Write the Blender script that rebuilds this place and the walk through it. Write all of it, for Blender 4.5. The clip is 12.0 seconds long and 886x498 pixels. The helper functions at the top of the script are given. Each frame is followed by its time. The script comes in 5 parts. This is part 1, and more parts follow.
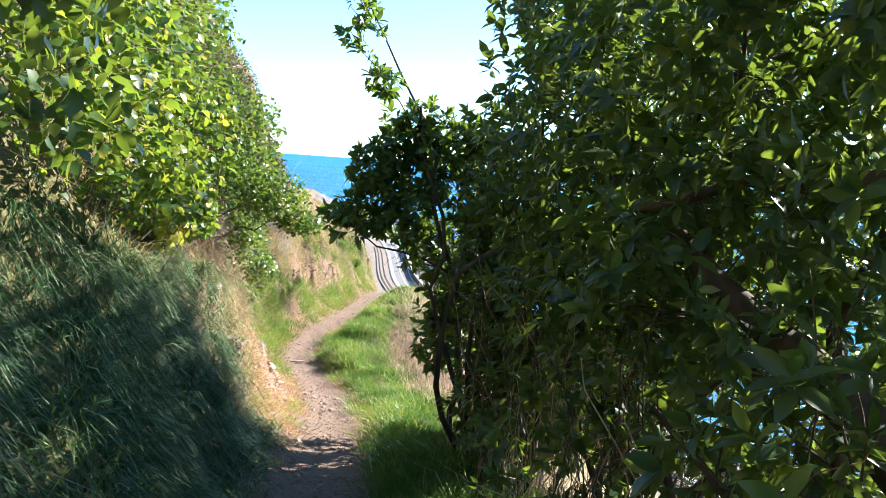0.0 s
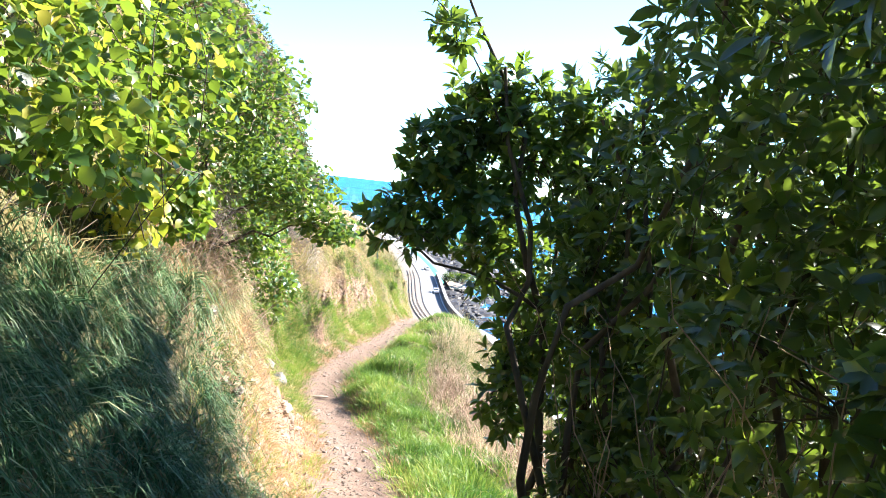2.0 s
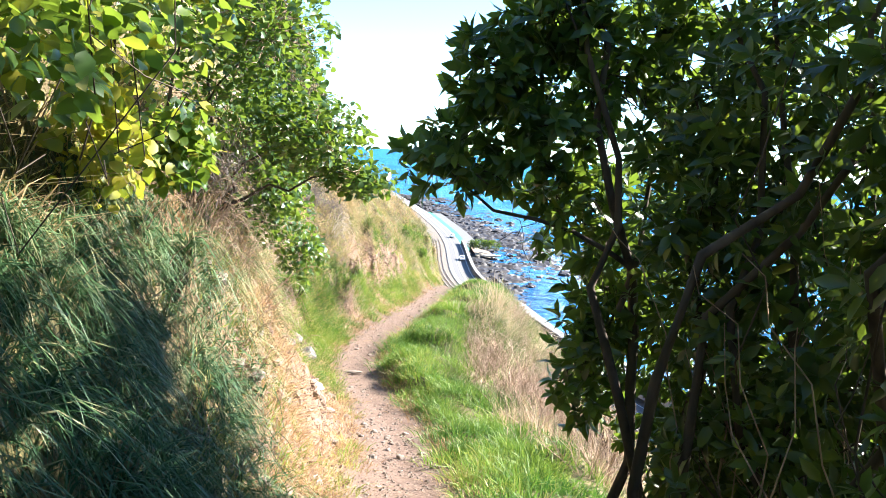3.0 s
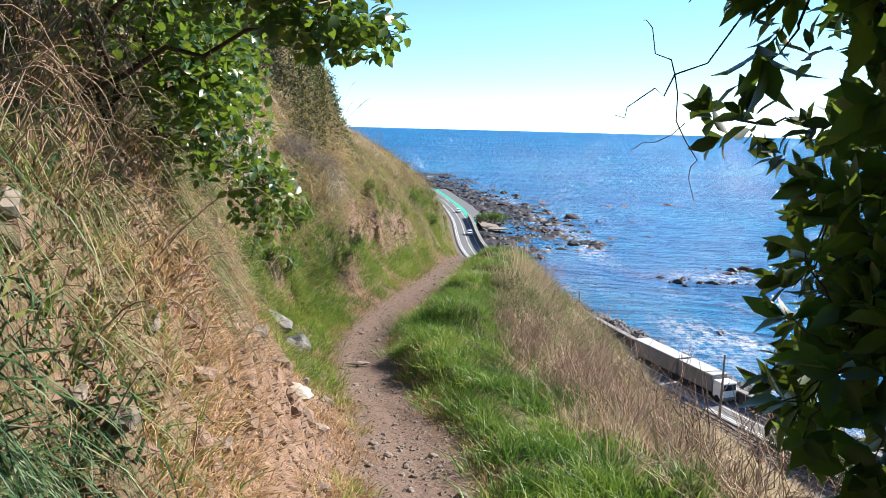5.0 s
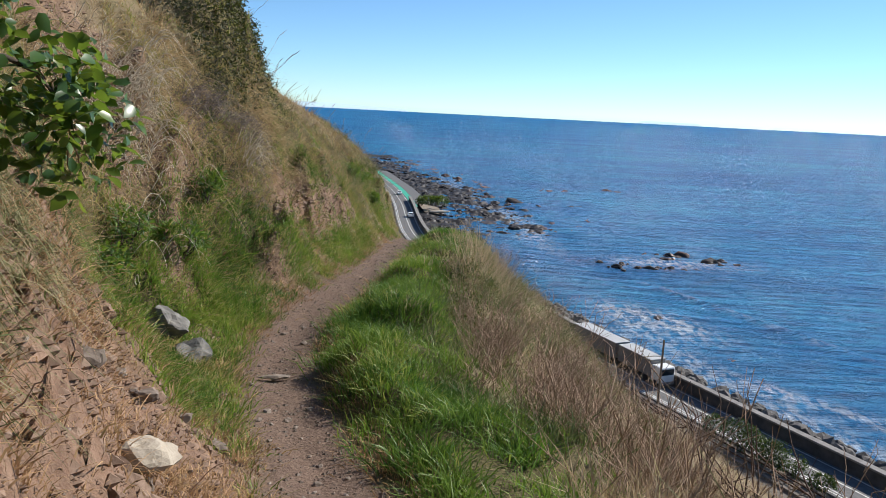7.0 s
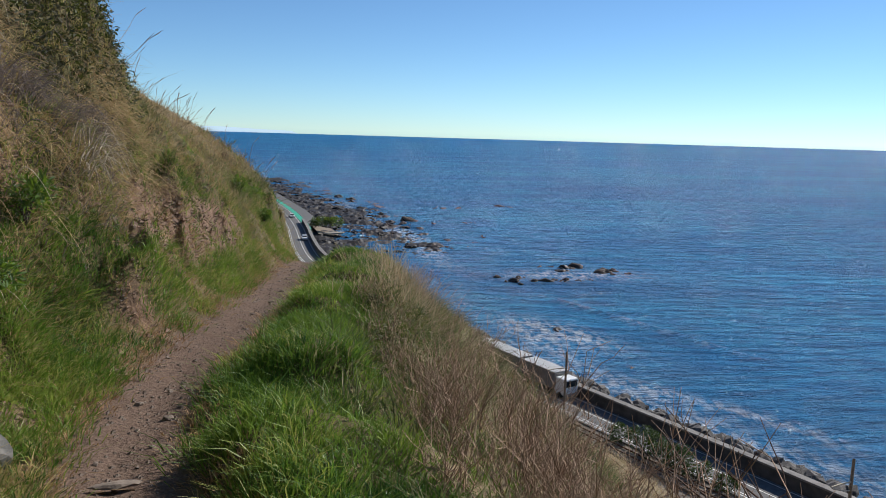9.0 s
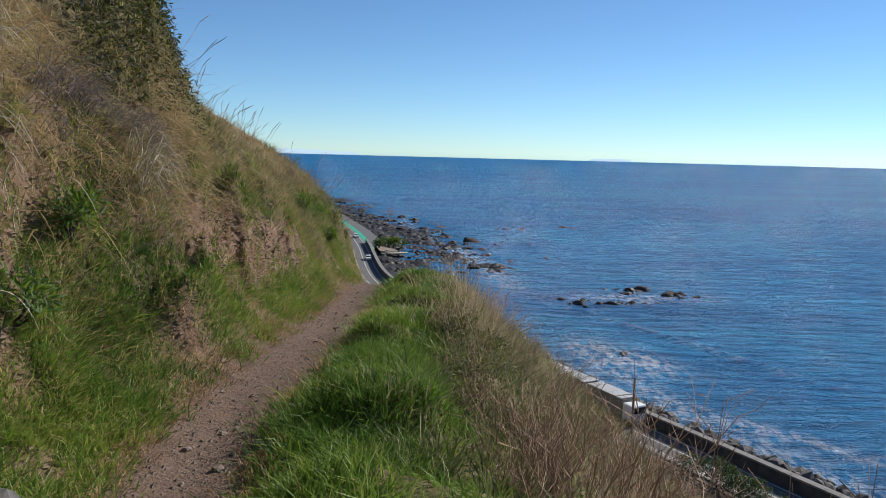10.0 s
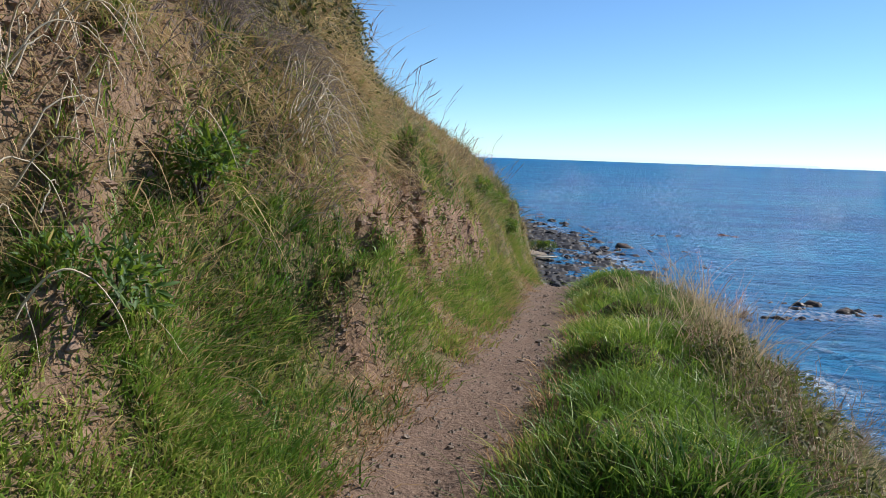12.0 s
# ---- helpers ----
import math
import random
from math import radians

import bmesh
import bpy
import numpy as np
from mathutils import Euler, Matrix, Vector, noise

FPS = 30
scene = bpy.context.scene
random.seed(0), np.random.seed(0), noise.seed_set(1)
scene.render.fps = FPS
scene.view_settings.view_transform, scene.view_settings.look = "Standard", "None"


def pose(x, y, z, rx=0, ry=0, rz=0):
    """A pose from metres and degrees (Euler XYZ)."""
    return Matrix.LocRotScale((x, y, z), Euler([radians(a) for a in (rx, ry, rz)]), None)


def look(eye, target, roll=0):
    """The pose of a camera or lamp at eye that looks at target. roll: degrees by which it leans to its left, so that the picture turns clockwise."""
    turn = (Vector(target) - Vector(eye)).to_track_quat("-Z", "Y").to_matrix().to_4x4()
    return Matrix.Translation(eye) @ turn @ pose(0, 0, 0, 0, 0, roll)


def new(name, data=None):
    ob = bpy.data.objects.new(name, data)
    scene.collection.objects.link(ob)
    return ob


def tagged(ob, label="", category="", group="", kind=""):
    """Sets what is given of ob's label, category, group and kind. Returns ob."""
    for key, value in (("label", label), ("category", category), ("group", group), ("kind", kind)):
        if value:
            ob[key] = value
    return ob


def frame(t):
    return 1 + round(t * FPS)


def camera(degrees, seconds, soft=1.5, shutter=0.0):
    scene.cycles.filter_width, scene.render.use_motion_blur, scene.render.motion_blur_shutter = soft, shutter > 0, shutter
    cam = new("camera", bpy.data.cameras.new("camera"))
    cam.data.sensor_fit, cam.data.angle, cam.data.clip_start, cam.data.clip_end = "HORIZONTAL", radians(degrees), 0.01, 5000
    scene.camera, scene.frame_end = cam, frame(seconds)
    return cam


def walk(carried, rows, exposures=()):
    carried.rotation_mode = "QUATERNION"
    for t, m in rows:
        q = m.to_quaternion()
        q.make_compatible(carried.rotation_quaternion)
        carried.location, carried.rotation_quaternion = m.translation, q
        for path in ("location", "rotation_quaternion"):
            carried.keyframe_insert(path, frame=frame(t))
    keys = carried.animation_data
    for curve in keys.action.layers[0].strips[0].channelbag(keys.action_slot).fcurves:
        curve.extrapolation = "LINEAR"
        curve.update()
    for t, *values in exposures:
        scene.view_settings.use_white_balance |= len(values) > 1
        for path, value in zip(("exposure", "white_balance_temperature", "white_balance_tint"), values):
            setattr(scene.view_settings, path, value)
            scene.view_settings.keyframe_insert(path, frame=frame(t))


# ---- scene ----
cam = camera(59.5, 12.0, soft=0.9)
PATH = [
    (0, (-0.087, -0.29, 1.614), (-0.075, 1.697, 1.382), 4.1),
    (0.5, (-0.176, 0.278, 1.622), (-0.085, 2.266, 1.428), 2.3),
    (1, (-0.23, 0.837, 1.506), (-0.129, 2.828, 1.354), 2.2),
    (1.5, (-0.341, 1.374, 1.429), (-0.331, 3.371, 1.313), 5.0),
    (2, (-0.422, 1.885, 1.28), (-0.501, 3.876, 1.108), 6.4),
    (2.5, (-0.561, 2.374, 1.17), (-0.707, 4.353, 0.922), 6.1),
    (3, (-0.664, 2.976, 1.036), (-0.798, 4.955, 0.776), 4.4),
    (3.5, (-0.827, 3.612, 0.917), (-0.944, 5.591, 0.655), 3.2),
    (3.7, (-0.847, 3.871, 0.824), (-0.948, 5.849, 0.543), 3.3),
    (5.3, (-1.041, 5.962, 0.328), (-1.194, 7.928, -0.006), 1.3),
    (5.5, (-1.034, 6.192, 0.296), (-1.169, 8.156, -0.058), 2.1),
    (6, (-1.069, 6.842, 0.158), (-1.099, 8.796, -0.267), 2.8),
    (6.5, (-1.148, 7.317, 0.078), (-1.155, 9.277, -0.32), 2.7),
    (7, (-1.235, 7.806, -0.01), (-1.227, 9.773, -0.369), 2.9),
    (7.5, (-1.309, 8.311, -0.09), (-1.223, 10.279, -0.437), 2.2),
    (7.7, (-1.304, 8.529, -0.124), (-1.181, 10.499, -0.449), 1.3),
    (9.3, (-1.484, 10.52, -0.484), (-1.202, 12.477, -0.782), 1.9),
    (9.5, (-1.509, 10.701, -0.501), (-1.258, 12.661, -0.811), 1.5),
    (10, (-1.544, 11.184, -0.57), (-1.43, 13.165, -0.82), 1.5),
    (10.5, (-1.688, 11.736, -0.668), (-1.718, 13.723, -0.889), 1.8),
    (11, (-1.9, 12.385, -0.811), (-2.123, 14.366, -0.965), 1.8),
    (11.5, (-2.132, 12.964, -0.923), (-2.464, 14.927, -1.115), 1.5),
    (12, (-2.309, 13.573, -1.04), (-2.573, 15.539, -1.293), 1.9),
]
EXPOSURES = [(0.0, 2.3), (0.5, 2.7), (1.5, 2.8), (2.5, 2.65), (3.7, 2.35), (5.3, 1.1), (6.5, 0.65), (9.5, 0.17), (11.0, 0.35), (12.0, 0.6)]
walk(cam, [(t, look(eye, target, roll)) for t, eye, target, roll in PATH], EXPOSURES)

# ---- light ----
SUN_AZ, SUN_EL = 59.0, 34.0
sun_dir = Vector((math.sin(radians(SUN_AZ)) * math.cos(radians(SUN_EL)), math.cos(radians(SUN_AZ)) * math.cos(radians(SUN_EL)), math.sin(radians(SUN_EL))))
world = bpy.data.worlds.new("sky")
scene.world = world
world.use_nodes = True
wn = world.node_tree
sky = wn.nodes.new("ShaderNodeTexSky")
sky.sky_type = "NISHITA"
sky.sun_disc = False
sky.sun_elevation, sky.sun_rotation = radians(SUN_EL), radians(SUN_AZ)
sky.altitude, sky.air_density, sky.dust_density, sky.ozone_density = 40, 0.7, 0.0, 3.2
wn.nodes["Background"].inputs["Strength"].default_value = 0.088
tone = wn.nodes.new("ShaderNodeMix")
tone.data_type, tone.blend_type = "RGBA", "MULTIPLY"
tone.inputs[0].default_value, tone.inputs[7].default_value = 1.0, (0.83, 1.05, 1.18, 1)
wn.links.new(sky.outputs["Color"], tone.inputs[6])
wn.links.new(tone.outputs[2], wn.nodes["Background"].inputs["Color"])
lamp = bpy.data.lights.new("sun", "SUN")
lamp.energy, lamp.angle, lamp.color = 5.0, radians(0.55), (1.0, 0.95, 0.88)
sun = new("sun", lamp)
sun.matrix_world = look(sun_dir * 60, (0, 0, 0))

# ---- helpers of this scene ----
rng = np.random.default_rng(7)
SEA, ROAD = -38.0, -34.5


def hash_grid(ix, iy, seed):
    h = np.sin(ix * 127.1 + iy * 311.7 + seed * 74.7) * 43758.5453
    return h - np.floor(h)


def vnoise(x, y, seed=0):
    """Smooth value noise, 0 to 1."""
    ix, iy = np.floor(x), np.floor(y)
    fx, fy = x - ix, y - iy
    fx, fy = fx * fx * (3 - 2 * fx), fy * fy * (3 - 2 * fy)
    a, b = hash_grid(ix, iy, seed), hash_grid(ix + 1, iy, seed)
    c, d = hash_grid(ix, iy + 1, seed), hash_grid(ix + 1, iy + 1, seed)
    return (a + (b - a) * fx) * (1 - fy) + (c + (d - c) * fx) * fy


def fbm(x, y, seed=0, octaves=4):
    total, amp, norm = 0.0, 1.0, 0.0
    for k in range(octaves):
        total = total + amp * vnoise(x * 2 ** k, y * 2 ** k, seed + k * 13)
        norm += amp
        amp *= 0.5
    return total / norm


def smooth(e0, e1, v):
    k = np.clip((v - e0) / (e1 - e0), 0, 1)
    return k * k * (3 - 2 * k)


def mesh_np(name, verts, faces, mat=None, flat=False, **attrs):
    """A mesh from arrays; attrs are floats per vertex."""
    verts, faces = np.asarray(verts, dtype=np.float32), np.asarray(faces, dtype=np.int32)
    me = bpy.data.meshes.new(name)
    n = faces.shape[1]
    me.vertices.add(len(verts))
    me.vertices.foreach_set("co", verts.ravel())
    me.loops.add(faces.size)
    me.loops.foreach_set("vertex_index", faces.ravel())
    me.polygons.add(len(faces))
    me.polygons.foreach_set("loop_start", np.arange(0, faces.size, n, dtype=np.int32))
    me.polygons.foreach_set("loop_total", np.full(len(faces), n, dtype=np.int32))
    me.polygons.foreach_set("use_smooth", np.full(len(faces), not flat, dtype=bool))
    for key, val in attrs.items():
        at = me.attributes.new(key, "FLOAT", "POINT")
        at.data.foreach_set("value", np.asarray(val, dtype=np.float32).ravel())
    me.update(calc_edges=True)
    if mat:
        me.materials.append(mat)
    return me


def unit(v):
    return v / np.maximum(np.linalg.norm(v, axis=-1, keepdims=True), 1e-9)


def blade_mesh(name, roots, ups, lengths, widths, lean, mat, segs=3, droop=0.6, tints=None):
    """Tapered, bending blades. lean: the sideways vector of each blade's bend, droop: how much the tip sinks."""
    n = len(roots)
    side = unit(np.cross(ups, rng.normal(size=(n, 3))))
    k = np.linspace(0, 1, segs + 1)
    V = np.empty((n, segs + 1, 2, 3), dtype=np.float32)
    for j, t in enumerate(k):
        c = roots + ups * (lengths * t)[:, None] + lean * (lengths * t * t)[:, None]
        c[:, 2] -= lengths * droop * t ** 2.5 * 0.5
        w = (widths * (1.0 - 0.92 * t ** 1.5) * 0.5)[:, None]
        V[:, j, 0], V[:, j, 1] = c - side * w, c + side * w
    base = (np.arange(n) * (segs + 1) * 2)[:, None]
    quad = np.concatenate([np.stack([base + 2 * j, base + 2 * j + 1, base + 2 * j + 3, base + 2 * j + 2], -1) for j in range(segs)], 1)
    tint = np.repeat(rng.random(n) if tints is None else tints, (segs + 1) * 2)
    along = np.tile(np.repeat(k, 2), n)
    return mesh_np(name, V.reshape(-1, 3), quad.reshape(-1, 4), mat, tint=tint, along=along)


LEAF = np.array([(0, 0, 0), (0, .33, 0), (0, .68, -.03), (0, 1, -.12), (-.26, .28, .07), (-.27, .62, .04), (.26, .28, .07), (.27, .62, .04)])
LEAF_TRI = np.array([(0, 1, 4), (1, 5, 4), (1, 2, 5), (2, 3, 5), (0, 6, 1), (1, 6, 7), (1, 7, 2), (2, 7, 3)])


def leaf_mesh(name, roots, dirs, normals, size, mat, wide=1.0):
    """Folded pointed leaves at roots along dirs."""
    n = len(roots)
    d = unit(dirs)
    s = unit(np.cross(d, normals))
    nn = np.cross(s, d)
    L = LEAF * np.array((wide, 1, 1))
    V = roots[:, None] + size[:, None, None] * (L[None, :, 0:1] * s[:, None] + L[None, :, 1:2] * d[:, None] + L[None, :, 2:3] * nn[:, None])
    F = LEAF_TRI[None] + (np.arange(n) * 8)[:, None, None]
    return mesh_np(name, V.reshape(-1, 3), F.reshape(-1, 3), mat, tint=np.repeat(rng.random(n), 8))


def tube_mesh(name, lines, mat, sides=5):
    """Tubes along lines; each line is an array of x, y, z, radius."""
    VV, FF, off = [], [], 0
    ang = np.linspace(0, 2 * math.pi, sides, endpoint=False)
    for line in lines:
        P, r = np.asarray(line)[:, :3], np.asarray(line)[:, 3]
        T = unit(np.gradient(P, axis=0))
        A = unit(np.cross(T, np.array((0.31, 0.17, 0.93)) + 0 * T))
        B = np.cross(T, A)
        V = P[:, None] + r[:, None, None] * (np.cos(ang)[None, :, None] * A[:, None] + np.sin(ang)[None, :, None] * B[:, None])
        VV.append(V.reshape(-1, 3))
        m = len(P)
        i, j = np.meshgrid(np.arange(m - 1), np.arange(sides), indexing="ij")
        a, b = i * sides + j, i * sides + (j + 1) % sides
        FF.append(np.stack([a, b, b + sides, a + sides], -1).reshape(-1, 4) + off)
        off += m * sides
    return mesh_np(name, np.concatenate(VV), np.concatenate(FF), mat)


def bent(p0, p1, r0, r1, wob=0.1, n=7):
    """A wandering line from p0 to p1 with tapering radius."""
    p0, p1 = np.asarray(p0, float), np.asarray(p1, float)
    t = np.linspace(0, 1, n)
    w = np.cumsum(rng.normal(size=(n, 3)), 0)
    w -= np.outer(1 - t, w[0]) + np.outer(t, w[-1])
    P = p0 + np.outer(t, p1 - p0) + w * wob * np.linalg.norm(p1 - p0) / n
    return np.column_stack([P, r0 + (r1 - r0) * t])


def part(name, me, parent, label="", kind=""):
    ob = new(name, me)
    ob.parent = parent
    return tagged(ob, label, kind=kind)


def box_part(name, size, at, mat, parent, label="", bevel=0.03):
    bm = bmesh.new()
    bmesh.ops.create_cube(bm, size=1.0)
    bmesh.ops.scale(bm, vec=size, verts=bm.verts)
    if bevel:
        bmesh.ops.bevel(bm, geom=bm.edges[:], offset=bevel, segments=2, affect="EDGES", profile=0.5)
    bmesh.ops.translate(bm, vec=at, verts=bm.verts)
    me = bpy.data.meshes.new(name)
    bm.to_mesh(me)
    bm.free()
    me.materials.append(mat)
    return part(name, me, parent, label)


def thing(name, label, category, at=(0, 0, 0), group=""):
    ob = new(name)
    ob.location = at
    return tagged(ob, label, category, group)


# ---- materials ----
class Mat:
    """A small builder of node materials."""

    def __init__(self, name, rough=0.8, metal=0.0, spec=0.3):
        self.m = bpy.data.materials.new(name)
        self.m.use_nodes = True
        self.t = self.m.node_tree
        self.b = self.t.nodes["Principled BSDF"]
        self.b.inputs["Roughness"].default_value = rough
        self.b.inputs["Metallic"].default_value = metal
        self.b.inputs["Specular IOR Level"].default_value = spec

    def node(self, kind, **inputs):
        n = self.t.nodes.new(kind)
        for k, v in inputs.items():
            self.put(n, k.replace("_", " "), v)
        return n

    def put(self, n, key, v):
        if isinstance(v, bpy.types.NodeSocket):
            self.t.links.new(v, n.inputs[key])
        else:
            n.inputs[key].default_value = v

    def pos(self, sx=1.0, sy=1.0, sz=1.0):
        g = self.node("ShaderNodeNewGeometry")
        mp = self.node("ShaderNodeMapping", Vector=g.outputs["Position"], Scale=(sx, sy, sz))
        return mp.outputs["Vector"]

    def noise(self, scale, vec=None, detail=4.0, rough=0.55):
        return self.node("ShaderNodeTexNoise", Vector=vec or self.pos(), Scale=scale, Detail=detail, Roughness=rough).outputs["Fac"]

    def attr(self, name):
        n = self.node("ShaderNodeAttribute")
        n.attribute_name = name
        return n.outputs["Fac"]

    def ramp(self, fac, stops):
        n = self.node("ShaderNodeValToRGB", Fac=fac)
        el = n.color_ramp.elements
        while len(el) < len(stops):
            el.new(0.5)
        for e, (p, c) in zip(el, stops):
            e.position, e.color = p, (*c, 1) if len(c) == 3 else c
        return n.outputs["Color"]

    def mix(self, fac, a, b, mode="MIX"):
        n = self.node("ShaderNodeMix")
        n.data_type, n.blend_type = "RGBA", mode
        for key, v in ((0, fac), (6, a), (7, b)):
            if isinstance(v, bpy.types.NodeSocket):
                self.t.links.new(v, n.inputs[key])
            else:
                n.inputs[key].default_value = v if key == 0 else (*v, 1)
        return n.outputs[2]

    def math(self, op, a, b=0.0):
        n = self.node("ShaderNodeMath")
        n.operation = op
        self.put(n, 0, a)
        self.put(n, 1, b)
        return n.outputs[0]

    def bump(self, height, strength=0.5, dist=0.02):
        self.put(self.b, "Normal", self.node("ShaderNodeBump", Height=height, Strength=strength, Distance=dist).outputs["Normal"])

    def color(self, c):
        self.put(self.b, "Base Color", c if isinstance(c, bpy.types.NodeSocket) else (*c, 1))
        return self

    def thin(self, c, amount=0.4):
        """Light that comes through a leaf or blade."""
        tr = self.node("ShaderNodeBsdfTranslucent", Color=c)
        mx = self.node("ShaderNodeMixShader", Fac=amount)
        out = self.t.nodes["Material Output"]
        self.t.links.new(self.b.outputs[0], mx.inputs[1])
        self.t.links.new(tr.outputs[0], mx.inputs[2])
        self.t.links.new(mx.outputs[0], out.inputs["Surface"])


def blade_material(name, stops, through_amount=0.4, rough=0.55, tipdry=None):
    m = Mat(name, rough, spec=0.25)
    c = m.ramp(m.attr("tint"), stops)
    patch = m.noise(0.9, detail=2.0)
    c = m.mix(m.ramp(patch, [(0.35, (0, 0, 0)), (0.7, (0.5, 0.5, 0.5))]), c, stops[-2][1])
    if tipdry:
        c = m.mix(m.math("MULTIPLY", m.math("POWER", m.attr("along"), 2.0), 0.7), c, tipdry)
    m.color(c)
    m.thin(c, through_amount)
    return m.m


def leaf_material(name, stops, through_amount=0.45, rough=0.35):
    m = Mat(name, rough, spec=0.5)
    c = m.ramp(m.attr("tint"), stops)
    m.color(m.mix(m.ramp(m.noise(30.0), [(0.3, (0, 0, 0)), (0.8, (0.35, 0.35, 0.35))]), c, (0.02, 0.04, 0.015)))
    m.thin(m.mix(0.5, c, (0.30, 0.42, 0.03)), through_amount)
    return m.m


M_VERGE = blade_material("lush_grass", [(0.0, (0.036, 0.102, 0.018)), (0.5, (0.10, 0.20, 0.026)), (0.85, (0.22, 0.31, 0.045)), (1.0, (0.40, 0.38, 0.11))], 0.44, 0.45)
M_BANK = blade_material("bank_grass", [(0.0, (0.075, 0.165, 0.026)), (0.35, (0.18, 0.26, 0.045)), (0.6, (0.38, 0.35, 0.10)), (1.0, (0.52, 0.38, 0.19))], 0.4, tipdry=(0.40, 0.33, 0.15))
M_DRY = blade_material("dry_grass", [(0.0, (0.20, 0.13, 0.065)), (0.4, (0.38, 0.26, 0.135)), (0.75, (0.54, 0.40, 0.22)), (1.0, (0.27, 0.26, 0.09))], 0.35, 0.7)
M_SLOPE = blade_material("slope_grass", [(0.0, (0.26, 0.18, 0.105)), (0.4, (0.47, 0.34, 0.21)), (0.75, (0.62, 0.49, 0.32)), (1.0, (0.38, 0.34, 0.15))], 0.35, 0.7)
M_RUSTY = blade_material("rusty_grass", [(0.0, (0.18, 0.10, 0.05)), (0.4, (0.36, 0.215, 0.11)), (0.75, (0.54, 0.36, 0.20)), (1.0, (0.38, 0.27, 0.12))], 0.35, 0.7)
M_OLIVE = blade_material("olive_grass", [(0.0, (0.055, 0.085, 0.028)), (0.4, (0.11, 0.145, 0.045)), (0.75, (0.20, 0.205, 0.085)), (1.0, (0.34, 0.29, 0.17))], 0.35, 0.65)
# Tree shade over the hanging grass is put into these darker blade colours.
M_LONG = blade_material("long_hanging_grass", [(0.0, (0.020, 0.066, 0.026)), (0.5, (0.040, 0.105, 0.038)), (0.85, (0.085, 0.145, 0.055)), (1.0, (0.26, 0.25, 0.13))], 0.22, 0.5)
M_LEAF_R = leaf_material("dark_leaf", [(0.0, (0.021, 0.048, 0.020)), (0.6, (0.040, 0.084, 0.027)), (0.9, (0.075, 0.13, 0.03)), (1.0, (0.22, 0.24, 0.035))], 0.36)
# Darker copy of the tree leaf puts backlit shade into the bough's colour.
M_LEAF_D = leaf_material("darkened_leaf", [(0.0, (0.014, 0.034, 0.012)), (0.7, (0.026, 0.058, 0.017)), (1.0, (0.06, 0.10, 0.025))], 0.12, 0.65)
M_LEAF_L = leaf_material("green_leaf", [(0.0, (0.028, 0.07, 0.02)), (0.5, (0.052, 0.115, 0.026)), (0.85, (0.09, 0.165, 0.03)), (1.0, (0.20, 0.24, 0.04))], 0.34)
# Shade of the turned-away hill face is put into this dark leaf colour.
M_HILL_SHADE = leaf_material("hill_shade_leaf", [(0.0, (0.025, 0.025, 0.014)), (0.6, (0.055, 0.05, 0.026)), (1.0, (0.11, 0.09, 0.05))], 0.1, 0.8)
M_WEED = leaf_material("weed_leaf", [(0.0, (0.022, 0.06, 0.014)), (0.5, (0.045, 0.115, 0.02)), (0.85, (0.085, 0.17, 0.03)), (1.0, (0.15, 0.22, 0.045))], 0.4, 0.6)
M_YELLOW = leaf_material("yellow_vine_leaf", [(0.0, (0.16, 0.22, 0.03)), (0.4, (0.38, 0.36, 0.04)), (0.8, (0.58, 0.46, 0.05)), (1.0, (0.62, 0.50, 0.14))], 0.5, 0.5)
M_DRYBUSH = leaf_material("dry_bush_leaf", [(0.0, (0.06, 0.06, 0.028)), (0.5, (0.13, 0.115, 0.055)), (0.85, (0.22, 0.18, 0.10)), (1.0, (0.30, 0.26, 0.17))], 0.2, 0.8)
M_VINE = leaf_material("vine_leaf", [(0.0, (0.025, 0.07, 0.018)), (0.5, (0.06, 0.13, 0.022)), (0.8, (0.15, 0.21, 0.03)), (1.0, (0.46, 0.38, 0.05))])


def bark_material(name, dark, light):
    m = Mat(name, 0.9)
    n = m.noise(14.0, m.pos(1, 1, 0.25), 6.0)
    m.color(m.ramp(n, [(0.25, dark), (0.75, light)]))
    m.bump(n, 0.7, 0.01)
    return m.m


M_BARK = bark_material("bark", (0.032, 0.024, 0.017), (0.11, 0.085, 0.062))
M_TWIG = bark_material("dry_twig", (0.20, 0.125, 0.085), (0.46, 0.33, 0.235))
M_STALK = bark_material("dark_stalk", (0.065, 0.042, 0.034), (0.16, 0.105, 0.08))
M_GREYTWIG = bark_material("grey_twig", (0.10, 0.078, 0.07), (0.29, 0.235, 0.205))
M_BLEACH = bark_material("bleached_stem", (0.34, 0.28, 0.20), (0.62, 0.54, 0.42))


